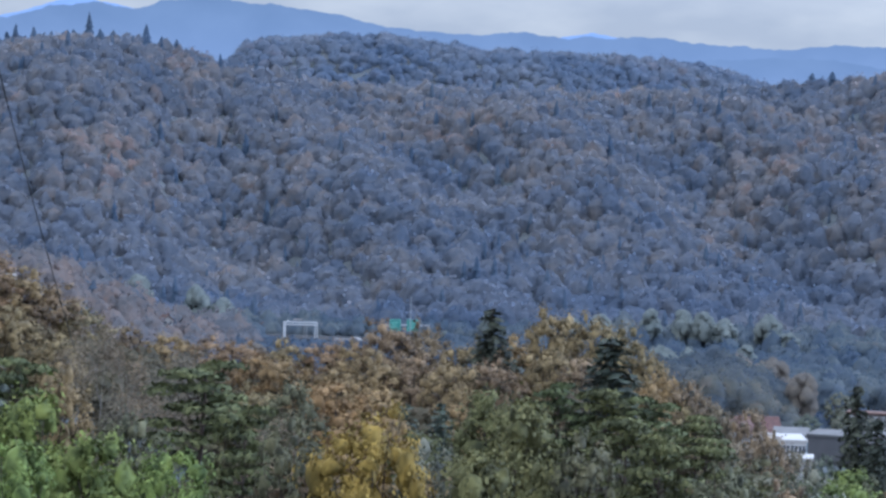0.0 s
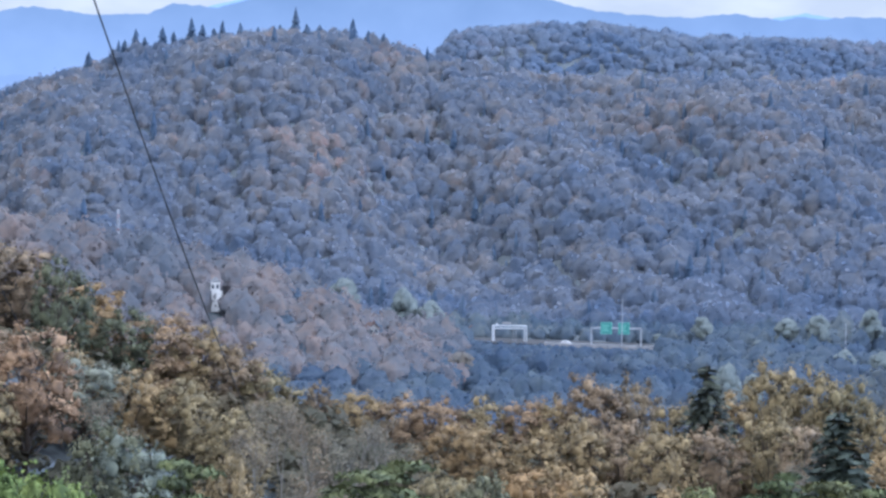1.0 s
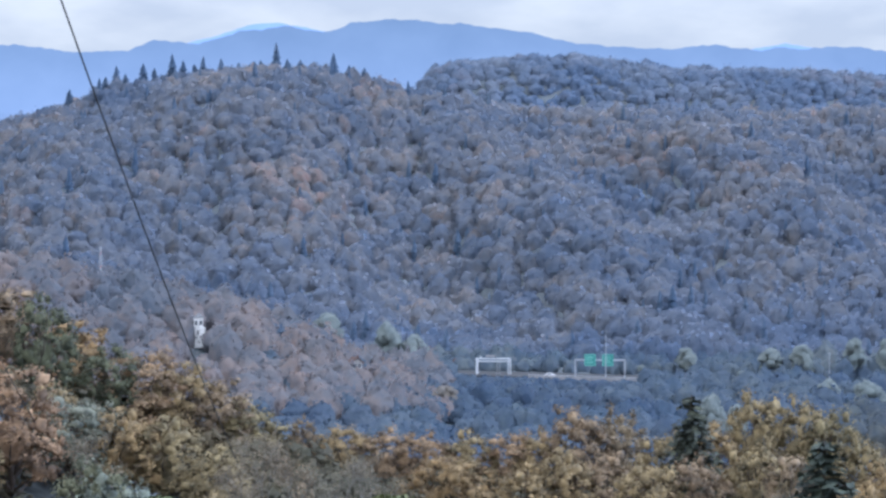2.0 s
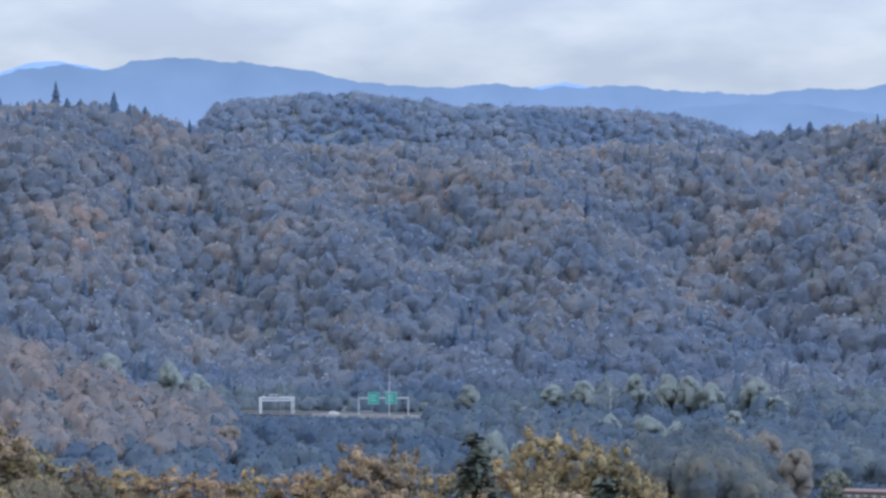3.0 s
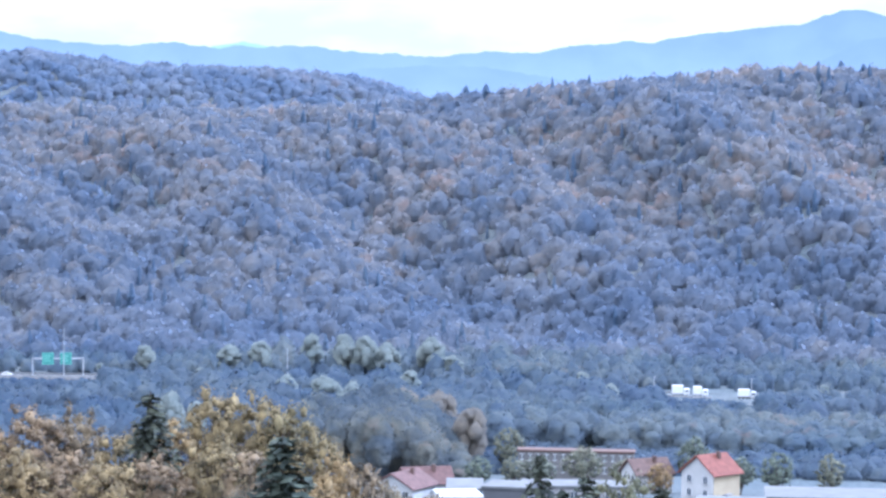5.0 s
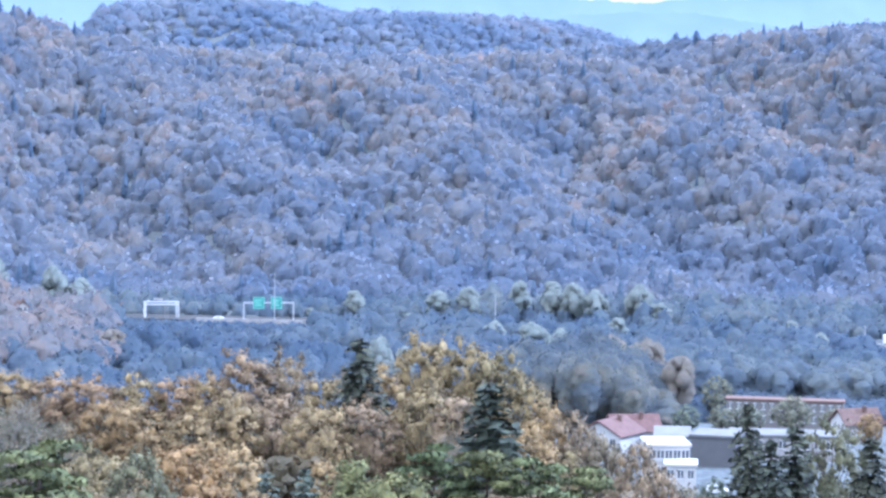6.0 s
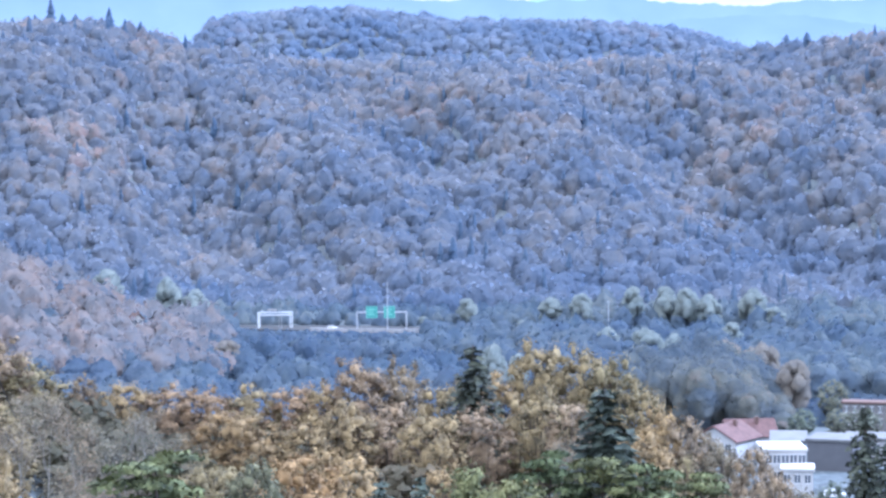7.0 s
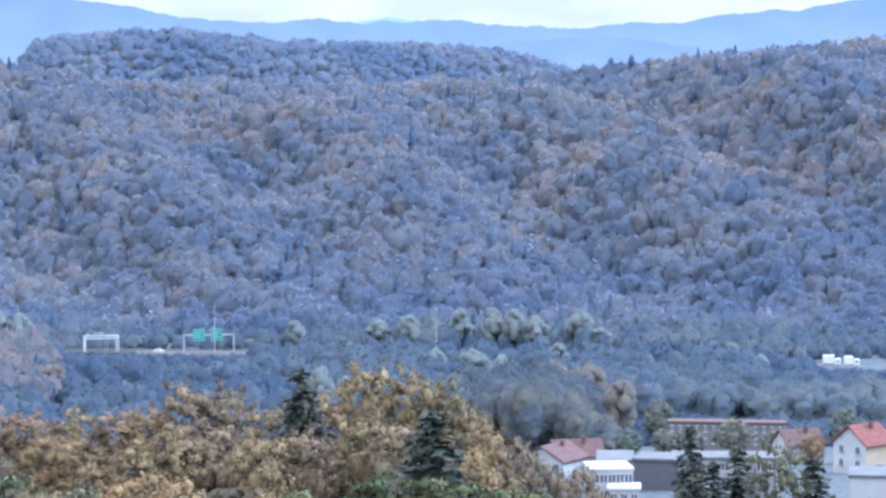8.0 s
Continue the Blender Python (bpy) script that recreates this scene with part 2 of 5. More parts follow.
M_BARK = plain_material("bark", (0.10, 0.08, 0.065), 0.9, 0.2, grain=0.8, depth=0.35)
M_PALE_BARK = plain_material("pale_bark", (0.27, 0.255, 0.22), 0.85, 0.2, grain=0.8, depth=0.3)
LEAVES = {
    "oak_brown": leaf_material("brown_oak_leaves", (0.126, 0.098, 0.065), (0.215, 0.165, 0.104), (0.308, 0.242, 0.151)),
    "oak_dun": leaf_material("dun_oak_leaves", (0.121, 0.102, 0.073), (0.203, 0.171, 0.119), (0.289, 0.244, 0.171)),
    "oak_olive": leaf_material("olive_oak_leaves", (0.132, 0.105, 0.057), (0.233, 0.183, 0.094), (0.336, 0.271, 0.141)),
    "beech": leaf_material("orange_beech_leaves", (0.135, 0.099, 0.066), (0.214, 0.154, 0.097), (0.286, 0.217, 0.136)),
    "maple_red": leaf_material("red_maple_leaves", (0.151, 0.111, 0.056), (0.232, 0.166, 0.081), (0.313, 0.227, 0.108)),
    "alder": leaf_material("dull_green_leaves", (0.065, 0.069, 0.047), (0.111, 0.114, 0.069), (0.182, 0.176, 0.098)),
    "grey_bush": leaf_material("grey_green_leaves", (0.10, 0.115, 0.095), (0.16, 0.175, 0.14), (0.23, 0.235, 0.18)),
    "willow": leaf_material("yellow_green_leaves", (0.08, 0.11, 0.03), (0.15, 0.19, 0.05), (0.25, 0.28, 0.08)),
    "hornbeam": leaf_material("bright_green_leaves", (0.072, 0.108, 0.025), (0.152, 0.202, 0.050), (0.240, 0.288, 0.080)),
    "maple_yellow": leaf_material("yellow_maple_leaves", (0.109, 0.095, 0.028), (0.245, 0.190, 0.044), (0.374, 0.292, 0.066)),
    "larch": leaf_material("olive_drooping_leaves", (0.07, 0.075, 0.035), (0.13, 0.135, 0.055), (0.20, 0.195, 0.085)),
    "pine": leaf_material("pine_needles", (0.043, 0.054, 0.026), (0.104, 0.118, 0.051), (0.209, 0.218, 0.092), 0.12),
    "spruce": leaf_material("spruce_needles", (0.032, 0.039, 0.031), (0.056, 0.065, 0.050), (0.097, 0.106, 0.078), 0.1),
    "spruce_blue": leaf_material("blue_spruce_needles", (0.060, 0.076, 0.064), (0.100, 0.118, 0.097), (0.160, 0.175, 0.138), 0.12),
    "bare": leaf_material("sparse_tan_leaves", (0.135, 0.12, 0.09), (0.195, 0.17, 0.125), (0.25, 0.22, 0.16)),
}
# hill wood: blue air haze is mixed into the crown base colours
M_HILL = wood_material("hazed_autumn_wood", ((0.0, (0.128, 0.158, 0.223)), (0.30, (0.160, 0.187, 0.248)), (0.52, (0.190, 0.205, 0.241)),
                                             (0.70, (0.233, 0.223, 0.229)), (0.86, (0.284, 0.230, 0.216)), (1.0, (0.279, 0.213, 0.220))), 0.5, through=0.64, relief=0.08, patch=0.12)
# second hill: paler and bluer, more haze put into the colour
M_HILL_FAR = wood_material("hazed_far_autumn_wood", ((0.0, (0.139, 0.181, 0.263)), (0.6, (0.171, 0.203, 0.270)), (1.0, (0.222, 0.213, 0.252))), 0.5, through=0.55, relief=0.08, patch=0.12)
# hill spruces: dark green shifted to blue by painted haze
M_CONIFER = wood_material("hazed_spruce_wood", ((0.0, (0.077, 0.111, 0.170)), (1.0, (0.111, 0.146, 0.210))))
# spur and valley woods: the cool tones carry painted blue haze
M_SPUR = wood_material("hazed_spur_wood", ((0.0, (0.113, 0.132, 0.162)), (0.4, (0.161, 0.159, 0.169)), (0.75, (0.234, 0.187, 0.162)), (1.0, (0.322, 0.201, 0.156))), 2.0, relief=0.1)
M_VALLEY = wood_material("hazed_valley_wood", ((0.0, (0.063, 0.087, 0.141)), (0.5, (0.088, 0.115, 0.154)), (0.85, (0.137, 0.161, 0.172)), (1.0, (0.172, 0.147, 0.147))), 1.2, relief=0.1)
LEAVES["poplar"] = wood_material("pale_blue_green_leaves", ((0.0, (0.205, 0.231, 0.224)), (0.35, (0.286, 0.306, 0.268))), 1.2, relief=0.1, patch=0.3)
# brown greyed down: valley haze put into the leaf colour
LEAVES["dull"] = wood_material("hazed_brown_leaves", ((0.0, (0.180, 0.166, 0.146)), (0.35, (0.270, 0.230, 0.176))), 1.2, relief=0.1, patch=0.3)
# floor blued to match the canopy: haze is in this colour too
M_FIELD, n_, l_, b_ = material("field_and_forest_floor", 0.95, 0.1)
l_.new(mixed(n_, l_, ramp(n_, l_, mapped_noise(n_, l_, 0.01, 6.0), ((0.35, (0.080, 0.096, 0.116)), (0.65, (0.110, 0.118, 0.130)))),
             ramp(n_, l_, mapped_noise(n_, l_, 0.7, 6.0), ((0.3, (0.6, 0.6, 0.6)), (0.7, (1.3, 1.3, 1.2)))), 1.0, "MULTIPLY"), b_.inputs["Base Color"])
M_WHITE = plain_material("white_render", (0.44, 0.43, 0.42), 0.8, grain=0.4)
# tower walls: brighter copy of the white render, sunlight put into its colour
M_WHITE_LIT = plain_material("sunlit_white_render", (0.74, 0.73, 0.71), 0.85, grain=0.4)
M_CREAM = plain_material("cream_render", (0.42, 0.35, 0.235), 0.8, grain=0.4)
M_GREY = plain_material("grey_cladding", (0.10, 0.10, 0.11), 0.6, grain=0.5)
M_CONCRETE = plain_material("pale_concrete", (0.32, 0.31, 0.31), 0.85, grain=0.5, depth=0.2)
M_DULL_WALL = plain_material("dull_plaster", (0.16, 0.152, 0.15), 0.85, grain=0.4)
M_ROOF_FLAT = plain_material("pale_roof_sheet", (0.132, 0.133, 0.138), 0.75, grain=0.3, depth=0.25)
M_TILE = plain_material("red_roof_tile", (0.185, 0.064, 0.044), 0.75, grain=1.0, depth=0.3)
M_TILE_OLD = plain_material("faded_red_roof_tile", (0.125, 0.072, 0.066), 0.75, grain=1.0, depth=0.3)
M_TILE_DARK = plain_material("brown_roof_tile", (0.117, 0.074, 0.062), 0.75, grain=1.0, depth=0.3)
M_GANTRY = plain_material("pale_grey_steel_paint", (0.62, 0.64, 0.68), 0.5, 0.4)
M_GLASS = plain_material("dark_window_glass", (0.07, 0.08, 0.10), 0.12, 0.6)
# paler copy of the glass: haze over far windows put into the colour
M_DULL_GLASS = plain_material("hazed_window_glass", (0.13, 0.135, 0.145), 0.3, 0.5)
M_METAL = plain_material("galvanised_steel", (0.42, 0.44, 0.48), 0.5, 0.5, 0.2)
M_SIGN = plain_material("green_sign_sheet", (0.085, 0.27, 0.24), 0.45, 0.5, depth=0.05)
M_PAINT = plain_material("white_vehicle_paint", (0.70, 0.70, 0.71), 0.35, 0.5)
M_DARK_PAINT = plain_material("dark_vehicle_paint", (0.05, 0.05, 0.06), 0.35, 0.5)
M_TYRE = plain_material("tyre_rubber", (0.03, 0.03, 0.03), 0.9, 0.2)
M_ORANGE = plain_material("orange_panel", (0.50, 0.28, 0.16), 0.6)
M_BLUEPANEL = plain_material("pale_blue_panel", (0.38, 0.46, 0.56), 0.5)
M_ASPHALT = plain_material("asphalt", (0.06, 0.06, 0.062), 0.95, 0.08, grain=0.6, depth=0.25)
M_CABLE = plain_material("black_cable", (0.03, 0.03, 0.032), 0.6)
M_REDPAINT = plain_material("red_mast_paint", (0.5, 0.06, 0.04), 0.6)

# ---- ground ----
azs = np.concatenate([np.arange(-180, -26, 6.0), np.arange(-26, 26.01, 0.4), np.arange(30, 180, 6.0)])
rings = np.concatenate([(0.02,), np.arange(8, 700, 12.0), np.arange(700, 1700, 14.0), np.arange(1700, 2700, 30.0), (3200, 3800, 4900)])
A, D = np.meshgrid(np.radians(azs), rings)
GX, GY = D * np.sin(A), D * np.cos(A)
GZ = ground(GX, GY)
gv = np.concatenate([[(0, 0, float(ground(0, 0)))], np.stack([GX, GY, GZ], -1).reshape(-1, 3)])
w = len(azs)
gf = [(1 + i * w + j, 1 + i * w + (j + 1) % w, 1 + (i + 1) * w + (j + 1) % w, 1 + (i + 1) * w + j) for i in range(len(rings) - 1) for j in range(w)]
gmesh = mesh_np("ground", gv[1:], np.array(gf) - 1, M_FIELD, True)
tagged(new("ground", gmesh), "rolling grass and forest floor with wooded hills", "ground", kind="structure")


# ---- mountains on the horizon ----
def range_of(name, label, d, stops, mat, depth=260.0, rough=6.0, seed=1):
    """A mountain ridge with a front and a back slope; stops give bearing and height angle of the crest."""
    az = np.arange(stops[0][0], stops[-1][0] + 0.01, 0.05)
    el = np.interp(az, [s[0] for s in stops], [s[1] for s in stops])
    rows, offs, fall = [], (-1.0, -0.6, -0.25, 0.0, 0.3, 1.0), (0.0, 0.45, 0.82, 1.0, 0.7, 0.0)
    for o, k in zip(offs, fall):
        dist = d + o * depth
        crest = EYE + d * np.tan(np.radians(el))
        wob = np.array([noise.noise((a * 1.7 + seed, o * 3.0, seed)) * 2.0 + noise.noise((a * 6.0, o * 5.0, seed)) for a in az]) * rough
        z = -5 + (crest + 5 + wob * (0.35 if k == 1 else 1.5 * k)) * k
        rows.append(np.stack([dist * np.sin(np.radians(az)), dist * np.cos(np.radians(az)), z], -1))
    c = len(az)
    f = [(i * c + j, i * c + j + 1, (i + 1) * c + j + 1, (i + 1) * c + j) for i in range(len(offs) - 1) for j in range(c - 1)]
    ob = new(name, mesh_np(name, np.concatenate(rows), f, mat, True))
    return tagged(ob, label, "mountains", kind="structure")


# haze of the ranges as emission colours, palest on the farthest
M_PALE = glow_material("palest_haze_glow", (0.44, 0.50, 0.60), (0.40, 0.46, 0.57), 150, 330)
M_BLUE = glow_material("blue_haze_glow", (0.338, 0.365, 0.406), (0.246, 0.275, 0.298), 150, 330)
M_BLUE_LOW = glow_material("nearer_haze_glow", (0.324, 0.350, 0.397), (0.259, 0.289, 0.313), 100, 240)
range_of("backdrop_far_peaks", "hazy palest blue far mountain peaks", 4700,
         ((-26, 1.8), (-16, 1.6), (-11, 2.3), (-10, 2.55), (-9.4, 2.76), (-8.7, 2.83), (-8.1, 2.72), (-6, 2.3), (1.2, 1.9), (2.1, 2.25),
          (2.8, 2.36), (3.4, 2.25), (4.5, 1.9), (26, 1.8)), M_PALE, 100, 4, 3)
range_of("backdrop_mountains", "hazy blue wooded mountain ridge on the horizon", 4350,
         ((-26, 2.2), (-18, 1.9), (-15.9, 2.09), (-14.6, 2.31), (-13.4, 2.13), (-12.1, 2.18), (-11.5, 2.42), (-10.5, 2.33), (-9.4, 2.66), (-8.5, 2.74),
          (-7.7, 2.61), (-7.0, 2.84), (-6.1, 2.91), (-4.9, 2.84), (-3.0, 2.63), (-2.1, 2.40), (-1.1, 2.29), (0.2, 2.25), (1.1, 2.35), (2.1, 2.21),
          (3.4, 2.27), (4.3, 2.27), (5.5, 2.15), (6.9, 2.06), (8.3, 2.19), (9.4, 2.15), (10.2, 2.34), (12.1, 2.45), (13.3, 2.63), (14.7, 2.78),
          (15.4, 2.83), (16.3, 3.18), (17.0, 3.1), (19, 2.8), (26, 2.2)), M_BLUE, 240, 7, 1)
range_of("backdrop_foothills", "hazy blue wooded foothills below the mountains", 3700,
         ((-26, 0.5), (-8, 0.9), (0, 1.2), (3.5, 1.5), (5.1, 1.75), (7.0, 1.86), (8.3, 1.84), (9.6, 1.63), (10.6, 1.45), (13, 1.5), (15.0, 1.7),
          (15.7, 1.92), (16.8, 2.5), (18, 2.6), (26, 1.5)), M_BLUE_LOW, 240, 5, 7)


# ---- woods seen from afar ----
def cards(rng, centres, normals, length, width, droop=0.0, jitter=0.7):
    """Kite-shaped leaf sprays at centres, facing about along normals."""
    n = len(centres)
    nr = rng.normal(size=(n, 3)) * jitter + normals
    nr /= np.linalg.norm(nr, axis=1, keepdims=True) + 1e-9
    t = np.cross(nr, rng.normal(size=(n, 3)))
    t[:, 2] -= droop
    t -= nr * (t * nr).sum(1, keepdims=True)
    t /= np.linalg.norm(t, axis=1, keepdims=True) + 1e-9
    b = np.cross(nr, t)
    L = length * rng.uniform(0.6, 1.3, (n, 1))
    W = width * rng.uniform(0.6, 1.3, (n, 1))
    v = np.stack([centres - t * L * 0.5, centres + b * W * 0.5 + t * L * 0.1 - nr * W * 0.15, centres + t * L * 0.5, centres - b * W * 0.5 + t * L * 0.1 - nr * W * 0.15], 1)
    return v.reshape(-1, 3), np.arange(4 * n).reshape(-1, 4)[:, ::-1]


def unit(v):
    return v / (np.linalg.norm(v, axis=1, keepdims=True) + 1e-9)


def dome_form(rng, squash, lumps, sprays=84, size=0.26):
    """Unit crown: leaf sprays over rounded boughs round a dim core. Vertices, triangles and the way the foliage faces."""
    off = Vector((rng.uniform(0, 90), rng.uniform(0, 90), rng.uniform(0, 90)))
    nrng = np.random.default_rng(rng.randrange(10 ** 6))

    def swell(c):
        k = 0.95 + lumps * noise.noise(c * 1.6 + off) + 0.7 * lumps * noise.noise(c * 3.4 + off)
        return Vector((c.x * k, c.y * k, c.z * k * squash))

    def facing(c):
        e = 0.2
        side, up = c.orthogonal().normalized(), c.cross(c.orthogonal()).normalized()
        nrm = (swell((c + side * e).normalized()) - swell((c - side * e).normalized())).cross(swell((c + up * e).normalized()) - swell((c - up * e).normalized())).normalized()
        return nrm if nrm.dot(c) > 0 else -nrm
    bm = bmesh.new()
    bmesh.ops.create_icosphere(bm, subdivisions=2, radius=1.0)
    ways = [v.co.normalized() for v in bm.verts]
    bm.verts.index_update()
    core = (np.array([tuple(swell(c) * 0.91) for c in ways]), np.array([[v.index for v in f.verts] for f in bm.faces]))
    bm.free()
    d = nrng.normal(size=(sprays, 3))
    d[:, 2] = np.abs(d[:, 2]) * 1.15 - 0.4
    d = [Vector(q) for q in unit(d)]
    at = np.array([tuple(swell(c) * nrng.uniform(0.88, 1.07)) for c in d])
    face = np.array([tuple(facing(c)) for c in d])
    cv, cf = cards(nrng, at, face, size, size * 0.8, 0.15, 0.4)
    v, f = join([core, (cv, np.concatenate([cf[:, (0, 1, 2)], cf[:, (0, 2, 3)]]))])
    # leaf masses scatter light: their shading is softer than the hull
    soft = unit(np.concatenate([np.array([tuple(facing(c)) for c in ways]), np.repeat(face, 4, axis=0)]))
    return v, f, unit(0.42 * soft + np.array((0, 0, 0.75)))


def spray_form(rng, lobes, per, size, squash):
    """Unit crown of leaf sprays gathered into lobes, as triangles."""
    nrng = np.random.default_rng(rng.randrange(10 ** 6))
    cs, ns = [], []
    for i in range(lobes):
        zz = 1 - 1.35 * (i + 0.5) / lobes
        rr = math.sqrt(max(0.0, 1 - zz * zz))
        a = i * 2.4 + rng.uniform(-0.4, 0.4)
        k = rng.uniform(0.5, 0.8)
        c = np.array((math.cos(a) * rr * k, math.sin(a) * rr * k, zz * k * squash))
        d = nrng.normal(size=(per, 3))
        d /= np.linalg.norm(d, axis=1, keepdims=True)
        d[:, 2] = np.where(d[:, 2] < -0.3, -d[:, 2], d[:, 2])
        cs.append(c + d * 0.34 * rng.uniform(0.7, 1.2))
        ns.append(d + c * 0.6)
    v, f = cards(nrng, np.concatenate(cs), np.concatenate(ns), size, size * 0.8, 0.1, 0.3)
    return v, np.concatenate([f[:, (0, 1, 2)], f[:, (0, 2, 3)]]), unit(np.repeat(unit(np.concatenate(ns)), 4, axis=0) + np.array((0, 0, 0.35)))


def spire_form(rng, tiers=7, sides=9):
    """Unit spruce: ragged cone, 2 high about its middle."""
    verts, faces = [], []
    for i in range(tiers):
        z0 = -1 + 2.0 * i / tiers
        r0 = (1.0 - i / tiers) ** 0.7
        base = len(verts)
        for k in range(sides):
            a = 2 * math.pi * (k + 0.5 * (i % 2)) / sides
            r = r0 * rng.uniform(0.65, 1.15)
            verts.append((r * math.cos(a), r * math.sin(a), z0 + rng.uniform(-0.06, 0.04)))
        verts.append((0, 0, z0 + 2.0 / tiers * 1.9 if i < tiers - 1 else 1.0))
        faces += [(base + k, base + (k + 1) % sides, base + sides) for k in range(sides)]
    v = np.array(verts)
    return v, np.array(faces), unit(v * np.array((1, 1, 0)) + np.array((0, 0, 0.4)))


RNG = random.Random(11)
FAR_FORMS = [dome_form(RNG, RNG.uniform(0.9, 1.2), 0.28) for _ in range(18)]
VALLEY_FORMS = [dome_form(RNG, RNG.uniform(0.9, 1.2), 0.28, 95, 0.24) for _ in range(14)]
GROVE_FORMS = [dome_form(RNG, RNG.uniform(0.95, 1.2), 0.32, 250, 0.16) for _ in range(10)]
NEAR_FORMS = [spray_form(RNG, 12, 11, 0.34, RNG.uniform(0.9, 1.15)) for _ in range(12)]
SPIRES = [spire_form(RNG) for _ in range(6)]


def plant_wood(name, label, mat, spots, forms, seed, wide=1.15, sit=0.42, swell=0.55, bias=0.0):
    """One sheet of canopy: crowns (x, y, ground z, height, radius) joined, each with a tone of its own."""
    rng = random.Random(seed)
    pieces, tones, faces = [], [], []
    for x, y, z, h, r in spots:
        v, f, q = forms[rng.randrange(len(forms))]
        a = rng.uniform(0, 6.283)
        c, s = math.cos(a), math.sin(a)
        half = h * swell
        r *= wide
        rx = r * rng.uniform(0.85, 1.15)
        pieces.append((np.stack([x + rx * (v[:, 0] * c - v[:, 1] * s), y + r * (v[:, 0] * s + v[:, 1] * c), z + h * sit + v[:, 2] * half], -1), f))
        faces.append(np.stack([q[:, 0] * c - q[:, 1] * s, q[:, 0] * s + q[:, 1] * c, q[:, 2]], -1))
        patch = 0.5 + 0.5 * noise.noise((x * 0.014, y * 0.008, seed))
        tone = 0.45 * rng.random() + 0.75 * patch - 0.1 + bias
        # tone sinks towards the hill foot: darker, bluer crowns there
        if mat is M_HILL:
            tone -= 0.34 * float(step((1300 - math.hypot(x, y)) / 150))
        tones.append(np.full(len(v), min(max(tone, 0), 1), np.float32))
    v, f = join(pieces)
    me = mesh_np(name, v, f, mat, True)
    me.normals_split_custom_set_from_vertices(np.concatenate(faces))
    me.attributes.new("tone", "FLOAT", "POINT").data.foreach_set("value", np.concatenate(tones))
    return tagged(new(name, me), label, "woodland", kind="stuff")


def scatter(seed, az0, az1, d0, d1, gap, h0, h1, r0, r1, keep=None, cap=None):
    """Jittered crowns over a stretch of the plan; cap limits the height of their tops."""
    rng = random.Random(seed)
    out, d = [], d0
    while d < d1:
        a, da = az0, math.degrees(gap / d)
        while a < az1:
            aa, dd = a + rng.uniform(-0.5, 0.5) * da, d + rng.uniform(-0.5, 0.5) * gap
            if keep is None or keep(aa, dd, rng):
                p = spot(aa, 0, dd)
                k = rng.random() ** 1.3
                out.append((p.x, p.y, aa, dd, h0 + (h1 - h0) * min(1, max(0, k + rng.uniform(-0.25, 0.25))), r0 + (r1 - r0) * k))
            a += da
        d += gap
    zs = ground([o[0] for o in out], [o[1] for o in out])
    made = []
    for o, z in zip(out, zs):
        h, r = o[4], o[5]
        if cap is not None:
            room = cap(o[2], o[3]) - float(z)
            if room < 0.7:
                continue
            if room < h:
                h, r = room / 1.0, max(r * room / h, 2.2)
        made.append((o[0], o[1], float(z) - 0.5, h, r))
    return made


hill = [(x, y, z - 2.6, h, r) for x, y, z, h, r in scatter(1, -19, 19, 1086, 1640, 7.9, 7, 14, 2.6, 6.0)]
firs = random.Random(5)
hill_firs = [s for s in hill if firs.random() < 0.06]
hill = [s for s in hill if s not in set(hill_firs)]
plant_wood("hill_woodland", "mixed autumn broadleaf wood covering the hillside, brown and dull green under blue haze", M_HILL, hill, FAR_FORMS, 2, 1.38, 0.34, 0.62)
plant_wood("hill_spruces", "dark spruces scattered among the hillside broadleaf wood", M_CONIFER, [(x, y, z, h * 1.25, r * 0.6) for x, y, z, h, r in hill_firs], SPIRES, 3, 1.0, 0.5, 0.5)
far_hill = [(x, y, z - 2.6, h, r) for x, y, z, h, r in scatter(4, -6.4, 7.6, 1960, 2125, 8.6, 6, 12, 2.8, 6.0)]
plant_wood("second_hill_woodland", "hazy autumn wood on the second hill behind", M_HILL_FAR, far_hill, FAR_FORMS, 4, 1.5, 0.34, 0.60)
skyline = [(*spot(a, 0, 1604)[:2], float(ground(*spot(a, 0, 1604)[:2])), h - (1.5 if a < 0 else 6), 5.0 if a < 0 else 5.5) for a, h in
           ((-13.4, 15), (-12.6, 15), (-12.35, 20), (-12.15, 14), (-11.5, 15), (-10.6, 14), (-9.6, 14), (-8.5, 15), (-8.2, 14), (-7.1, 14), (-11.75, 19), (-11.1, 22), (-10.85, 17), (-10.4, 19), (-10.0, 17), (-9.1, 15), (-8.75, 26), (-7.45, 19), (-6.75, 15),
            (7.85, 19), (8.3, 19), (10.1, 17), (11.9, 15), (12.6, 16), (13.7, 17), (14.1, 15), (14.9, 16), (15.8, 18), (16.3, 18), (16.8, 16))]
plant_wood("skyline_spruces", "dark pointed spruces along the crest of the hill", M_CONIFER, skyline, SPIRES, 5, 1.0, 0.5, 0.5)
def clear_tower(a, d):
    """Tops that leave the tower house in view."""
    return EYE - d * math.tan(radians(4.45)) if abs(a + 10.5) < 0.55 and d < 868 else 99.0


spur = scatter(6, -19, -5.2, 800, 1010, 9.0, 9, 15, 4.2, 6.8, None, clear_tower)
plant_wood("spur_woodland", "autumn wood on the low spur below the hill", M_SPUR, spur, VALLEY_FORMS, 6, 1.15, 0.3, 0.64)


def road_line(a):
    return 1030 - 4.7 * (a + 4)


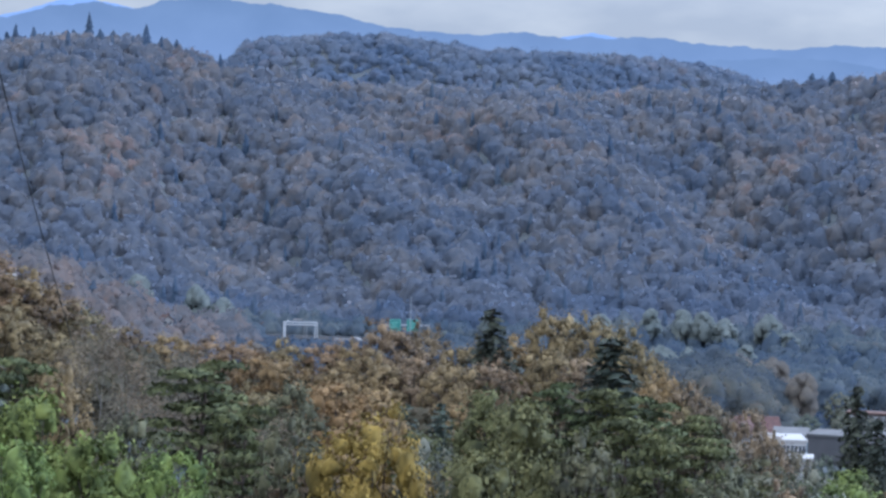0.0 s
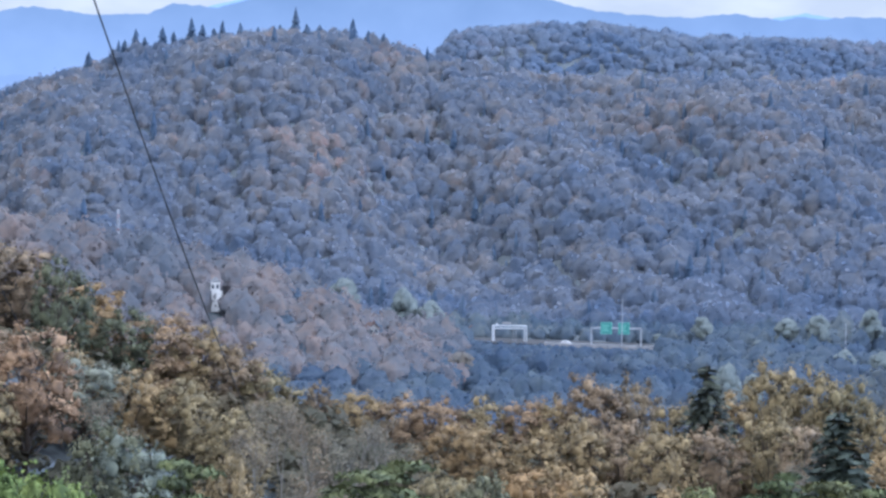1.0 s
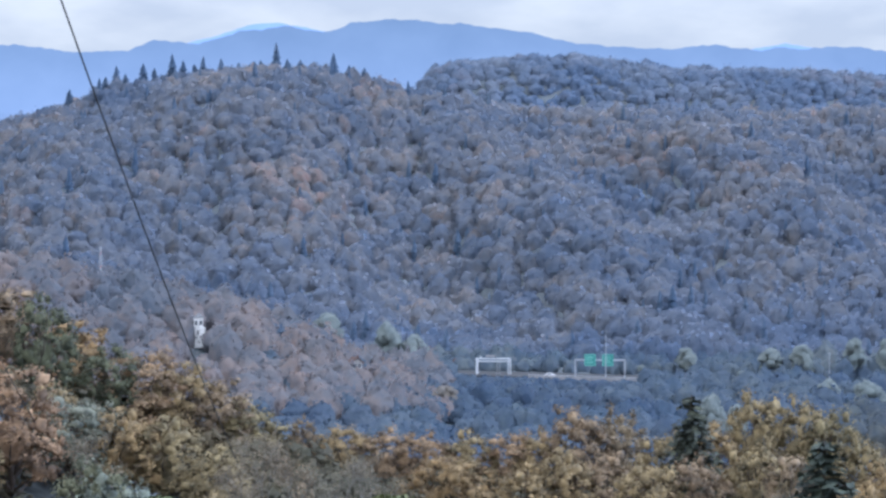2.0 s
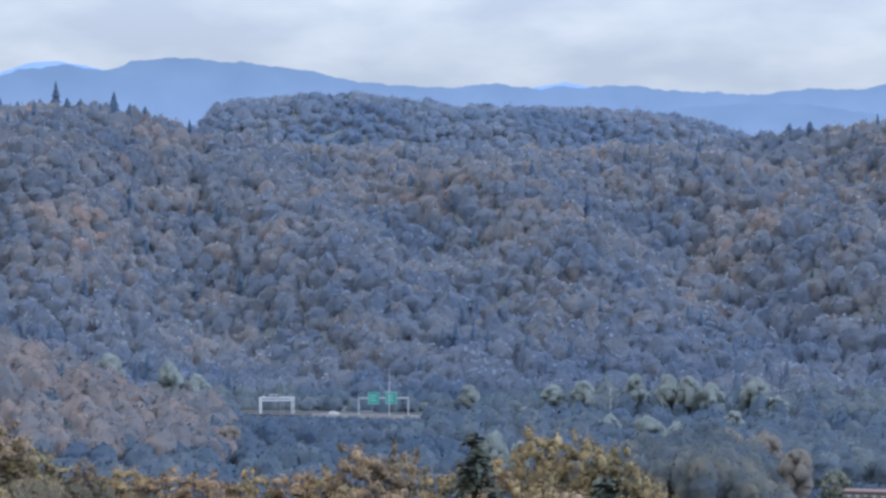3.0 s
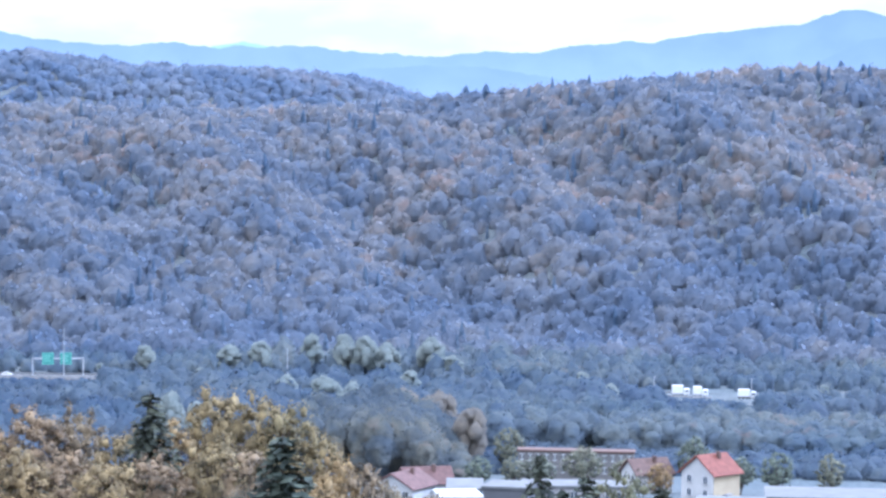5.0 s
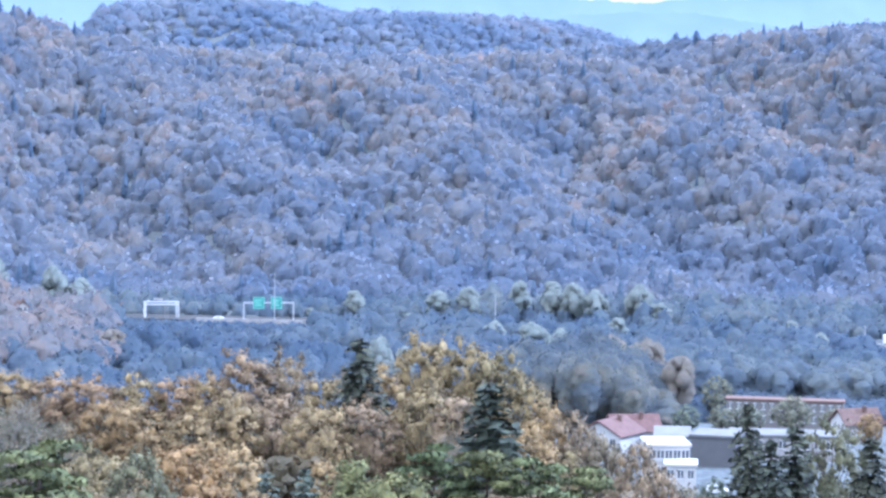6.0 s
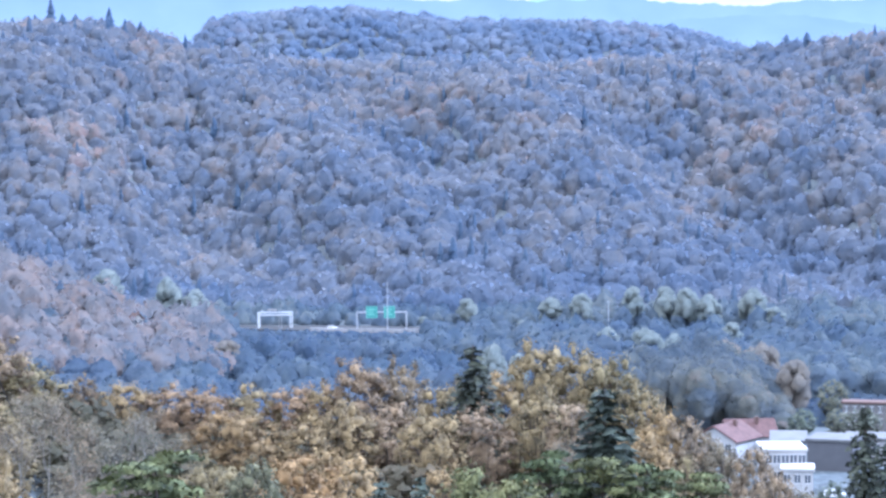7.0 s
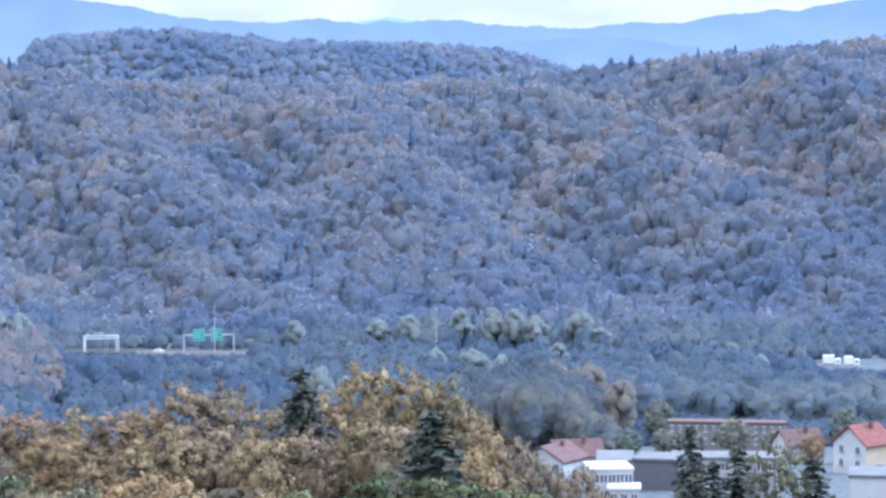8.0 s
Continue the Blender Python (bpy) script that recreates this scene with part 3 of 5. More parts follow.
def below_road(a, d):
    """Tops that leave the motorway in view where it shows."""
    road = road_line(a)
    if d > road or not (-4.6 < a < -0.3 or 12.4 < a < 14.7):
        return 99.0
    return EYE - (EYE - 3.0) * d / (road - 11)


def poplar_line(a, d):
    """Room for the tall trees behind the motorway."""
    return float(np.interp(a, (-9, -5, -3, 1, 3, 5, 7.5, 9, 11, 12, 19), (22, 20, 9, 9, 14, 17, 17, 12, 14, 9, 9)))


def stand(seed, az0, az1, d0, d1, gap, r0, r1, tops, ragged=0.16):
    """A dense stand whose canopy, at its far edge, shows along tops (bearing, height angle); crowns as for plant_wood."""
    rng = random.Random(seed)
    made = []
    for x, y, z, h, r in scatter(seed, az0, az1, d0, d1, gap, 1, 2, r0, r1):
        az = math.degrees(math.atan2(x, y))
        top = spot(az, float(np.interp(az, [t[0] for t in tops], [t[1] for t in tops])), d1).z
        tall = (top - z) / 1.02 * (1 - ragged * rng.random())
        if tall > 2.0:
            made.append((x, y, z, tall, min(r, tall * 0.6)))
            if math.hypot(x, y) < d0 + 2.2 * gap:
                for share in (0.8, 0.62, 0.44, 0.26):
                    pull = 1 - rng.uniform(1.0, 3.5) / d0
                    made.append((x * pull, y * pull, z, tall * share * rng.uniform(0.85, 1.15), min(r, tall * 0.6) * rng.uniform(0.7, 1.0)))
    return made


def open_valley(a, d, r):
    return d < road_line(a) - 13 and r.random() < 0.85 and not (a > 3.8 and d < 770)


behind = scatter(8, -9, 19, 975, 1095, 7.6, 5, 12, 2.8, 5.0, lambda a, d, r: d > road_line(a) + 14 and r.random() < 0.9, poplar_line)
plant_wood("roadside_woodland", "pale trees in a belt behind the motorway, blue with haze", M_VALLEY, behind, VALLEY_FORMS, 8, 1.1, 0.3, 0.62, bias=0.1)
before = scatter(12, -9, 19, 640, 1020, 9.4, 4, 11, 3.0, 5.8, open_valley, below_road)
plant_wood("valley_woodland", "dull scrub and trees on the valley floor, blue with haze", M_VALLEY, before, VALLEY_FORMS, 12, 1.1, 0.3, 0.62, bias=-0.1)
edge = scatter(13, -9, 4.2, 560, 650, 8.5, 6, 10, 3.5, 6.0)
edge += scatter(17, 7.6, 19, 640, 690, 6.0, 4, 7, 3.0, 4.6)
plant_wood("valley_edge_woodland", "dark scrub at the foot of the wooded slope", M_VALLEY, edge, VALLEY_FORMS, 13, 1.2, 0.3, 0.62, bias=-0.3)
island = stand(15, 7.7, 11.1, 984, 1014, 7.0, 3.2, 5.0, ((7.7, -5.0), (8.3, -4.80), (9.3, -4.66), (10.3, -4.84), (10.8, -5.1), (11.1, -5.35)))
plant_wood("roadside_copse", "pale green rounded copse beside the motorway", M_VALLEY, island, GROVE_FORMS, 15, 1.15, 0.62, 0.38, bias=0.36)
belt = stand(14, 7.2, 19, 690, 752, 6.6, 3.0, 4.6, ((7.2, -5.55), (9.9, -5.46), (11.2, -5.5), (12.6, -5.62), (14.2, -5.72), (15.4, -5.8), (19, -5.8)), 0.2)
# bias pales the whole belt: sunlight on its tops put into the colour
plant_wood("valley_belt", "long dense belt of trees with sunlit pale green tops across the valley", M_VALLEY, belt, GROVE_FORMS, 14, 1.15, 0.68, 0.33, bias=0.22)
# grove: shaded front and blue haze put into the crown colours
M_GROVE = wood_material("hazed_grove_wood", ((0.0, (0.066, 0.090, 0.122)), (0.5, (0.086, 0.104, 0.126)), (0.8, (0.130, 0.136, 0.120)), (1.0, (0.180, 0.145, 0.120))), 2.0, relief=0.1)
M_SCRUB = wood_material("underwood", ((0.0, (0.07, 0.075, 0.05)), (0.5, (0.12, 0.105, 0.065)), (1.0, (0.19, 0.14, 0.08))), 3.0)
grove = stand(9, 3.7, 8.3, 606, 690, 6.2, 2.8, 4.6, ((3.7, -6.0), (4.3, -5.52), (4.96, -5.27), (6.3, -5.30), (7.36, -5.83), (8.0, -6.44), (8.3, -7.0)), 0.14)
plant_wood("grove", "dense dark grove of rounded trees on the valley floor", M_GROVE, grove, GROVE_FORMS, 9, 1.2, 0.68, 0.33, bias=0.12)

scrub = scatter(10, -19, 19, 100, 330, 7.4, 2.5, 5.5, 2.4, 3.8)
scrub += scatter(16, -10, 6, 262, 322, 5.4, 5, 8, 2.6, 3.6)
plant_wood("underwood", "dense brown and green shrubs under the trees of the slope", M_SCRUB, scrub, NEAR_FORMS, 10, 1.25)


# ---- single trees ----
def limb(rng, a, b, r0, r1, bend, n=5, sides=5):
    a, b = np.array(a, float), np.array(b, float)
    pts = [a + (b - a) * i / n + (rng.normal(size=3) * bend if 0 < i < n else 0) + np.array((0, 0, bend * 1.2 * math.sin(math.pi * i / n))) for i in range(n + 1)]
    return tube(pts, [r0 + (r1 - r0) * i / n for i in range(n + 1)], sides)


def thing(kind, label, category, wood, leaves, bark, mat, crown_label=""):
    root = new(kind)
    tagged(root, label, category, group=category + "s of the wooded slope")
    part("trunk", mesh_np("trunk", *wood, bark, True), None, root)
    if leaves is not None:
        me = mesh_np("crown", leaves[0], leaves[1], mat, len(leaves) > 2)
        if len(leaves) > 2:
            me.normals_split_custom_set_from_vertices(leaves[2])
        part("crown", me, None, root, crown_label)
    return root


def knob():
    """Unit ball of quads, the dense inside of a bough."""
    bm = bmesh.new()
    bmesh.ops.create_cube(bm, size=1.0)
    bmesh.ops.subdivide_edges(bm, edges=bm.edges[:], cuts=1, use_grid_fill=True)
    bm.verts.index_update()
    out = (unit(np.array([tuple(v.co) for v in bm.verts])), np.array([[v.index for v in f.verts] for f in bm.faces]))
    bm.free()
    return out


KNOB = knob()


def broadleaf(seed, H, R, base, lobes, per, leaf, droop=0.0, lobe_size=0.27, top=0.0, core=0.66, even=0.55, soft=0.0):
    """Trunk, limbs and a crown of leafy boughs. Returns arrays."""
    rng = np.random.default_rng(seed)
    mid, tall = (H + base) / 2, (H - base) / 2
    wood = [limb(rng, (0, 0, -1.5), (rng.normal() * 0.4, rng.normal() * 0.4, base + tall * 1.3), R * 0.075, R * 0.02, 0.15, 8)]
    cs, ns, masses = [], [], []
    for i in range(lobes):
        u = (i + 0.5) / lobes
        zz = 1 - 1.75 * u
        a = i * 2.39996 + rng.normal() * 0.3
        rr = math.sqrt(max(0.0, 1 - zz * zz))
        k = rng.uniform(0.62, 0.98)
        if top:
            rr *= 1 - top * max(0.0, zz)
        c = np.array((math.cos(a) * rr * R * k, math.sin(a) * rr * R * k, mid + zz * tall * k))
        r = R * lobe_size * rng.uniform(0.55, 1.5)
        form = rng.uniform(0.6, 1.5, 3)
        if i % 3 == 0:
            wood.append(limb(rng, (0, 0, base + (c[2] - base) * rng.uniform(0.1, 0.5)), c, R * 0.03, 0.03, R * 0.04, 4, 4))
        masses.append((c, r * form))
        d = rng.normal(size=(per, 3))
        d /= np.linalg.norm(d, axis=1, keepdims=True)
        out = np.array((c[0], c[1], (c[2] - mid) * 0.6 + R * 0.35))
        out /= np.linalg.norm(out)
        d = np.where(((d * out).sum(1) < -0.35)[:, None], -d, d)
        d[:, 2] = np.where(d[:, 2] < -0.5, -d[:, 2], d[:, 2])
        p = c + d * r * rng.uniform(0.62, 1.28, (per, 1)) * form
        cs.append(p)
        ns.append(d + 0.8 * out + np.array((0, 0, 0.1)))
    masses.append((np.array((0, 0, mid - 0.1 * tall)), np.array((R, R, tall)) * 0.78))
    inner = rng.normal(size=(per * 5, 3)) * np.array((R, R, tall)) * 0.30 + np.array((0, 0, mid))
    cs.append(inner)
    ns.append(rng.normal(size=inner.shape))
    face = unit(np.concatenate(ns))
    sprays = cards(rng, np.concatenate(cs), face, leaf, leaf * 0.62, droop, 0.35)
    facing = [np.repeat(unit(face + rng.normal(size=face.shape) * 0.36), 4, axis=0)]
    pieces = [sprays]
    for c, r in masses:
        pieces.append((c + KNOB[0] * r * rng.uniform(even * core, core, (len(KNOB[0]), 1)), KNOB[1]))
        facing.append(unit(KNOB[0] + 0.8 * unit(np.array([(c[0], c[1], (c[2] - mid) * 0.6 + R * 0.35)]))))
    v, f = join(pieces)
    return join(wood), (v, f, unit((1 - soft) * np.concatenate(facing) + np.array((0, 0, soft))))


def spruce(seed, H, R, tiers=20, along=9, spread=1.0):
    rng = np.random.default_rng(seed)
    wood = [limb(rng, (0, 0, -1.5), (0, 0, H), 0.26, 0.03, 0.03, 8)]
    cs, ns = [], []
    for i in range(tiers):
        u = (i + 0.3) / tiers
        z = H * (0.10 + 0.89 * u)
        reach = R * (1 - u) ** 0.6 + 0.12
        for k in range(9 if u < 0.8 else 6):
            a = k * 0.698 + i * 1.1 + rng.normal() * 0.15
            L = reach * rng.uniform(0.65, 1.12)
            tip = np.array((math.cos(a) * L, math.sin(a) * L, z - L * 0.30 * spread))
            if k % 3 == 0:
                wood.append(limb(rng, (0, 0, z), tip, 0.05, 0.012, 0.02, 3))
            for s in np.linspace(0.15, 1.0, max(3, int(along * (1 - u) + 2))):
                c = np.array((0, 0, z)) * (1 - s) + tip * s + np.array((0, 0, 0.16 * L * math.sin(s * 3.14)))
                for _ in range(2):
                    cs.append(c + rng.normal(size=3) * np.array((0.16, 0.16, 0.08)))
                    ns.append(np.array((math.cos(a) * 0.5, math.sin(a) * 0.5, 0.8)))
    return join(wood), cards(rng, np.array(cs), np.array(ns), 0.95, 0.5, 0.6, 0.35)


def pine(seed, H, R, pads=17, per=190):
    rng = np.random.default_rng(seed)
    wood = [limb(rng, (0, 0, -1.5), (rng.normal() * 0.3, rng.normal() * 0.3, H * 0.93), 0.30, 0.07, 0.12, 8)]
    cs, ns = [], []
    for i in range(pads):
        u = (i + 0.5) / pads
        z = H * (0.42 + 0.56 * u)
        reach = R * (1 - 0.62 * max(0.0, u - 0.35) / 0.65) * rng.uniform(0.5, 0.9)
        a = i * 2.4 + rng.normal() * 0.3
        c = np.array((math.cos(a) * reach, math.sin(a) * reach, z))
        wood.append(limb(rng, (0, 0, z - 0.5), c, 0.09, 0.03, 0.12, 4))
        pr = R * rng.uniform(0.34, 0.52)
        d = rng.normal(size=(per, 3))
        d /= np.linalg.norm(d, axis=1, keepdims=True)
        d[:, 2] = np.where(d[:, 2] < -0.3, -d[:, 2], d[:, 2])
        cs.append(c + d * np.array((pr, pr, pr * 0.27)) * rng.uniform(0.6, 1.08, (per, 1)))
        ns.append(d + np.array((0, 0, 0.3)))
    face = unit(np.concatenate(ns))
    v, f = cards(rng, np.concatenate(cs), face, 0.62, 0.3, -0.4, 0.6)
    return join(wood), (v, f, np.repeat(unit(face + rng.normal(size=face.shape) * 0.25), 4, axis=0))


def bare(seed, H, R, per=330):
    """Nearly leafless tree: forking branches with a thin veil of last leaves."""
    rng = np.random.default_rng(seed)
    wood, tips = [], []

    def grow(p, way, length, r, depth):
        q = p + way * length
        wood.append(limb(rng, p, q, r, r * 0.6, length * 0.05, 3 if depth > 1 else 2, 5 if depth > 2 else 3))
        if depth == 0:
            tips.append(q)
            return
        for _ in range(3 if depth > 1 else 4):
            w = way + rng.normal(size=3) * 0.42 + np.array((0, 0, 0.12))
            grow(p + way * length * rng.uniform(0.6, 1.0), w / np.linalg.norm(w), length * rng.uniform(0.55, 0.8), r * 0.55, depth - 1)

    grow(np.array((0, 0, -1.5)), np.array((0.05, 0, 1.0)), H * 0.42, 0.20, 4)
    v, f = join(wood)
    scale = np.array((R / np.abs(v[:, :2]).max(), R / np.abs(v[:, :2]).max(), H / v[:, 2].max()))
    v = v * scale
    t = np.array(tips)[rng.integers(0, len(tips), per * 4)] * scale + rng.normal(size=(per * 4, 3)) * 0.5
    return (v, f), cards(rng, t, rng.normal(size=t.shape), 0.32, 0.16, 0.3)


def far_tree(seed, H, R, taper):
    """Rounded valley tree: a trunk with limbs under a crown of leafy lobes, with their facing."""
    rng = np.random.default_rng(seed)
    pick = random.Random(seed)
    wood = [limb(rng, (0, 0, -1.5), (rng.normal() * 0.3, rng.normal() * 0.3, H * 0.8), R * 0.07, R * 0.02, 0.12, 6)]
    pieces, facing = [], []
    for i in range(17):
        zz = 1 - 1.7 * (i + 0.5) / 17
        rr = math.sqrt(max(0.0, 1 - zz * zz)) * (1 - taper * max(0.0, zz))
        a, k = i * 2.39996 + rng.normal() * 0.3, rng.uniform(0.52, 0.74)
        c = np.array((math.cos(a) * rr * R * k, math.sin(a) * rr * R * k, H * (0.52 + 0.5 * zz * k)))
        if i % 3 == 0:
            wood.append(limb(rng, (0, 0, c[2] * 0.55), c, R * 0.03, 0.03, R * 0.04, 4, 4))
        v, f, q = GROVE_FORMS[pick.randrange(len(GROVE_FORMS))]
        pieces.append((c + v * rng.uniform(0.33, 0.50) * np.array((R, R, H * 0.34)), f))
        facing.append(q + 0.4 * unit(np.array([(c[0], c[1], c[2] - H * 0.3)])) + np.array((0, 0, 0.5)))
    v, f = join(pieces)
    return join(wood), (v, f, unit(np.concatenate(facing)))


SPECS = {
    "oak_brown": ("oak_tree", "oak tree with brown autumn leaves on the wooded slope", "tree"),
    "oak_olive": ("oak_tree", "oak tree with olive and tan autumn leaves on the wooded slope", "tree"),
    "oak_dun": ("oak_tree", "oak tree with dun grey-brown autumn leaves above the town", "tree"),
    "beech": ("beech_tree", "beech tree with rusty orange autumn leaves", "tree"),
    "maple_red": ("maple_tree", "low tree with dull red autumn leaves", "tree"),
    "alder": ("alder_tree", "dark dull green broadleaf tree", "tree"),
    "grey_bush": ("ash_tree", "grey-green tree losing its leaves", "tree"),
    "willow": ("willow_tree", "yellow-green leafy tree with hanging twigs", "tree"),
    "hornbeam": ("hornbeam_tree", "bright green leafy tree below the lookout", "tree"),
    "maple_yellow": ("maple_tree", "maple tree with bright yellow autumn leaves", "tree"),
    "larch": ("larch_tree", "olive drooping larch among pines", "tree"),
    "pine": ("pine_tree", "dark green pine with flat layered boughs", "tree"),
    "spruce": ("spruce_tree", "dark pointed spruce with drooping boughs", "tree"),
    "spruce_blue": ("spruce_tree", "blue-green spruce among the autumn oaks", "tree"),
    "poplar": ("poplar_tree", "pale blue-green poplar beside the motorway", "tree"),
    "dull": ("ash_tree", "tall rounded tree with brown leaves dulled by haze in the valley", "tree"),
    "bare": ("birch_tree", "nearly leafless birch with pale forked branches", "tree"),
}
PROTOS = {}


def make_form(kind, variant):
    s = sum(map(ord, kind)) * 13 + variant * 101
    name, label, category = SPECS[kind]
    H, R = 16.0, 5.0
    if kind in ("spruce", "spruce_blue"):
        R = 3.2
        wood, leaf = spruce(s, H, R)
    elif kind == "pine":
        R = 4.2
        wood, leaf = pine(s, H, R)
    elif kind == "bare":
        R = 3.6
        wood, leaf = bare(s, H, R)
    elif kind in ("willow", "larch"):
        R = 4.2
        wood, leaf = broadleaf(s, H, R, 1.0, 54, 62, 0.5, 0.9, 0.27, 0.45 if kind == "larch" else 0.1)
    elif kind in ("poplar", "dull"):
        wood, leaf = far_tree(s, H, R, 0.35 if kind == "poplar" else 0.05)
    elif kind in ("maple_yellow", "hornbeam"):
        wood, leaf = broadleaf(s, H, R, 1.0, 54, 58, 0.46, 0.3, 0.245)
    else:
        wood, leaf = broadleaf(s, H, R, 1.0, 80, 42, 0.44, 0.25, 0.19, 0.0, 0.62)
    root = thing(name, label, category, wood, leaf, M_PALE_BARK if kind == "bare" else M_BARK, LEAVES[kind])
    return [root, H, R, False]


TREE_RNG = random.Random(77)


def tree(kind, az, el, d, r, variant=None):
    """A tree whose top shows at that bearing and height angle, at d metres, with a crown of radius r."""
    key = (kind, TREE_RNG.randrange(3) if variant is None else variant)
    if key not in PROTOS:
        PROTOS[key] = make_form(*key)
    root, H, R, used = PROTOS[key]
    base = on_ground(az, d)
    tall = max(spot(az, el, d).z - base.z, 4.0)
    if kind in ("poplar", "dull"):
        r = min(r, 0.42 * tall)
    m = Matrix.LocRotScale(base, Euler((0, 0, TREE_RNG.uniform(0, 6.28))), (r / R, r / R, tall / H))
    if used:
        return copy_thing(root, m @ Matrix.Diagonal((*(1 / s for s in root.scale), 1)))
    root.matrix_basis = m
    PROTOS[key][3] = True
    return root


# crest of the slope: tops along the edge, from the rising wood round to the town
for kind, az, el, d, r in (
    ("oak_brown", -16.6, -2.7, 290, 5.5), ("beech", -15.7, -2.85, 285, 5), ("oak_brown", -14.9, -3.1, 285, 5), ("alder", -14.0, -3.35, 280, 4),
    ("maple_red", -13.3, -3.85, 290, 4.5), ("alder", -12.6, -4.5, 285, 4.5), ("oak_brown", -11.7, -4.62, 285, 5), ("oak_olive", -10.9, -4.9, 285, 5),
    ("oak_brown", -10.1, -5.2, 285, 4.5), ("oak_olive", -9.4, -5.75, 285, 4.5), ("beech", -8.15, -6.12, 300, 2.2), ("oak_olive", -7.2, -6.3, 300, 4),
    ("oak_brown", -6.3, -6.35, 300, 4.5), ("oak_brown", -5.3, -6.42, 300, 4.5), ("oak_olive", -4.4, -6.45, 300, 4), ("oak_brown", -3.4, -6.5, 300, 4.2),
    ("oak_olive", -2.7, -6.4, 300, 3.8), ("oak_brown", -1.9, -5.80, 300, 4.6), ("oak_brown", -0.95, -5.86, 303, 4.0), ("spruce", 0.72, -5.58, 288, 5.0)):
    tree(kind, az, el, d, r)
for kind, az, el, d, r in (
    ("oak_olive", 0.15, -6.35, 292, 3.8), ("oak_olive", 1.2, -6.25, 296, 4.0), ("oak_olive", 2.15, -5.42, 300, 4.0), ("oak_olive", 3.1, -5.52, 300, 4.4),
    ("oak_olive", 3.9, -5.8, 298, 4.0), ("oak_olive", 4.5, -6.35, 295, 3.6), ("oak_olive", 5.0, -6.95, 292, 3.4), ("oak_dun", 5.6, -7.2, 290, 3.4), ("oak_dun", 6.0, -7.4, 292, 3.4),
    ("oak_dun", 6.45, -7.65, 288, 3.4), ("oak_dun", 7.1, -7.88, 282, 3.6), ("oak_dun", 7.6, -8.2, 275, 3.4), ("oak_dun", 8.15, -8.6, 280, 3.2),
    ("spruce", 9.62, -6.88, 330, 4.4), ("spruce", 10.15, -7.7, 325, 4.4), ("spruce", 10.7, -7.40, 330, 5.2), ("alder", 11.5, -7.25, 345, 5.2),
    ("spruce", 12.42, -7.58, 300, 5.0), ("grey_bush", 8.9, -8.6, 330, 3.6),
    ("oak_olive", 13.6, -8.6, 310, 4.0), ("grey_bush", 14.8, -8.9, 300, 4.2), ("oak_brown", 16.0, -9.0, 300, 4.5), ("oak_olive", 17.3, -9.0, 300, 4.5)):
    tree(kind, az, el, d, r)
# second rank
for kind, az, el, d, r in (
    ("oak_brown", -16.2, -4.6, 250, 5), ("beech", -14.75, -4.85, 240, 5.2, ), ("grey_bush", -13.4, -5.6, 250, 4.2), ("oak_olive", -12.3, -5.9, 250, 4.6),
    ("oak_olive", -11.2, -6.1, 250, 4.6), ("oak_olive", -10.1, -6.8, 245, 4.2), ("bare", -9.0, -6.5, 250, 3.6), ("bare", -8.35, -7.0, 250, 3.4),
    ("bare", -7.3, -7.1, 262, 3.4), ("bare", -6.6, -7.0, 265, 3.6), ("maple_red", -5.1, -7.0, 270, 4.4), ("maple_red", -4.4, -7.1, 268, 4.0),
    ("oak_olive", -3.1, -7.2, 268, 4.4), ("oak_olive", -2.2, -6.85, 270, 4.4), ("oak_brown", -1.2, -6.8, 272, 4.2), ("oak_olive", -0.2, -6.95, 266, 4.2),
    ("oak_brown", 0.9, -6.9, 268, 4.2), ("oak_olive", 2.2, -6.5, 270, 4.2)):
    tree(kind, az, el, d, r)
for kind, az, el, d, r in (
    ("oak_brown", 3.0, -6.9, 266, 3.8), ("spruce", 3.72, -6.55, 240, 6.2), ("oak_olive", 4.6, -7.4, 262, 3.8), ("oak_olive", 5.5, -8.2, 255, 3.6),
    ("pine", 5.9, -8.5, 235, 4.2), ("oak_dun", 6.8, -9.0, 245, 3.6), ("grey_bush", 8.7, -9.6, 240, 3.8), ("willow", 9.6, -9.3, 260, 3.6),
    ("spruce", 10.2, -8.6, 285, 3.2), ("alder", 11.7, -9.0, 270, 3.8), ("oak_olive", 12.5, -9.8, 240, 3.8), ("willow", 13.6, -9.9, 235, 3.8), ("oak_brown", 14.6, -10.2, 230, 4)):
    tree(kind, az, el, d, r)
# third rank
for kind, az, el, d, r in (
    ("willow", -15.4, -7.6, 185, 3.6), ("willow", -14.2, -8.1, 180, 3.6), ("alder", -13.0, -7.0, 215, 4.2), ("grey_bush", -12.4, -7.3, 215, 4.2),
    ("pine", -11.2, -7.9, 195, 3.8), ("oak_olive", -10.2, -7.9, 210, 3.6), ("bare", -9.6, -7.2, 235, 3.2), ("bare", -7.9, -7.3, 240, 3.4), ("bare", -8.6, -7.7, 225, 3.4), ("bare", -7.4, -7.9, 228, 3.2), ("bare", -9.2, -8.4, 215, 3.2), ("bare", -8.0, -8.6, 215, 3.2),
    ("pine", -6.7, -7.9, 195, 6.0), ("oak_olive", -5.2, -8.0, 232, 4.0), ("alder", -4.3, -8.1, 215, 3.6), ("maple_red", -3.2, -8.0, 225, 4.2),
    ("oak_olive", -2.3, -7.9, 232, 3.8), ("spruce_blue", -1.4, -8.6, 215, 2.8), ("spruce_blue", -0.5, -8.5, 218, 2.6), ("larch", 0.6, -8.3, 205, 3.6)):
    tree(kind, az, el, d, r)
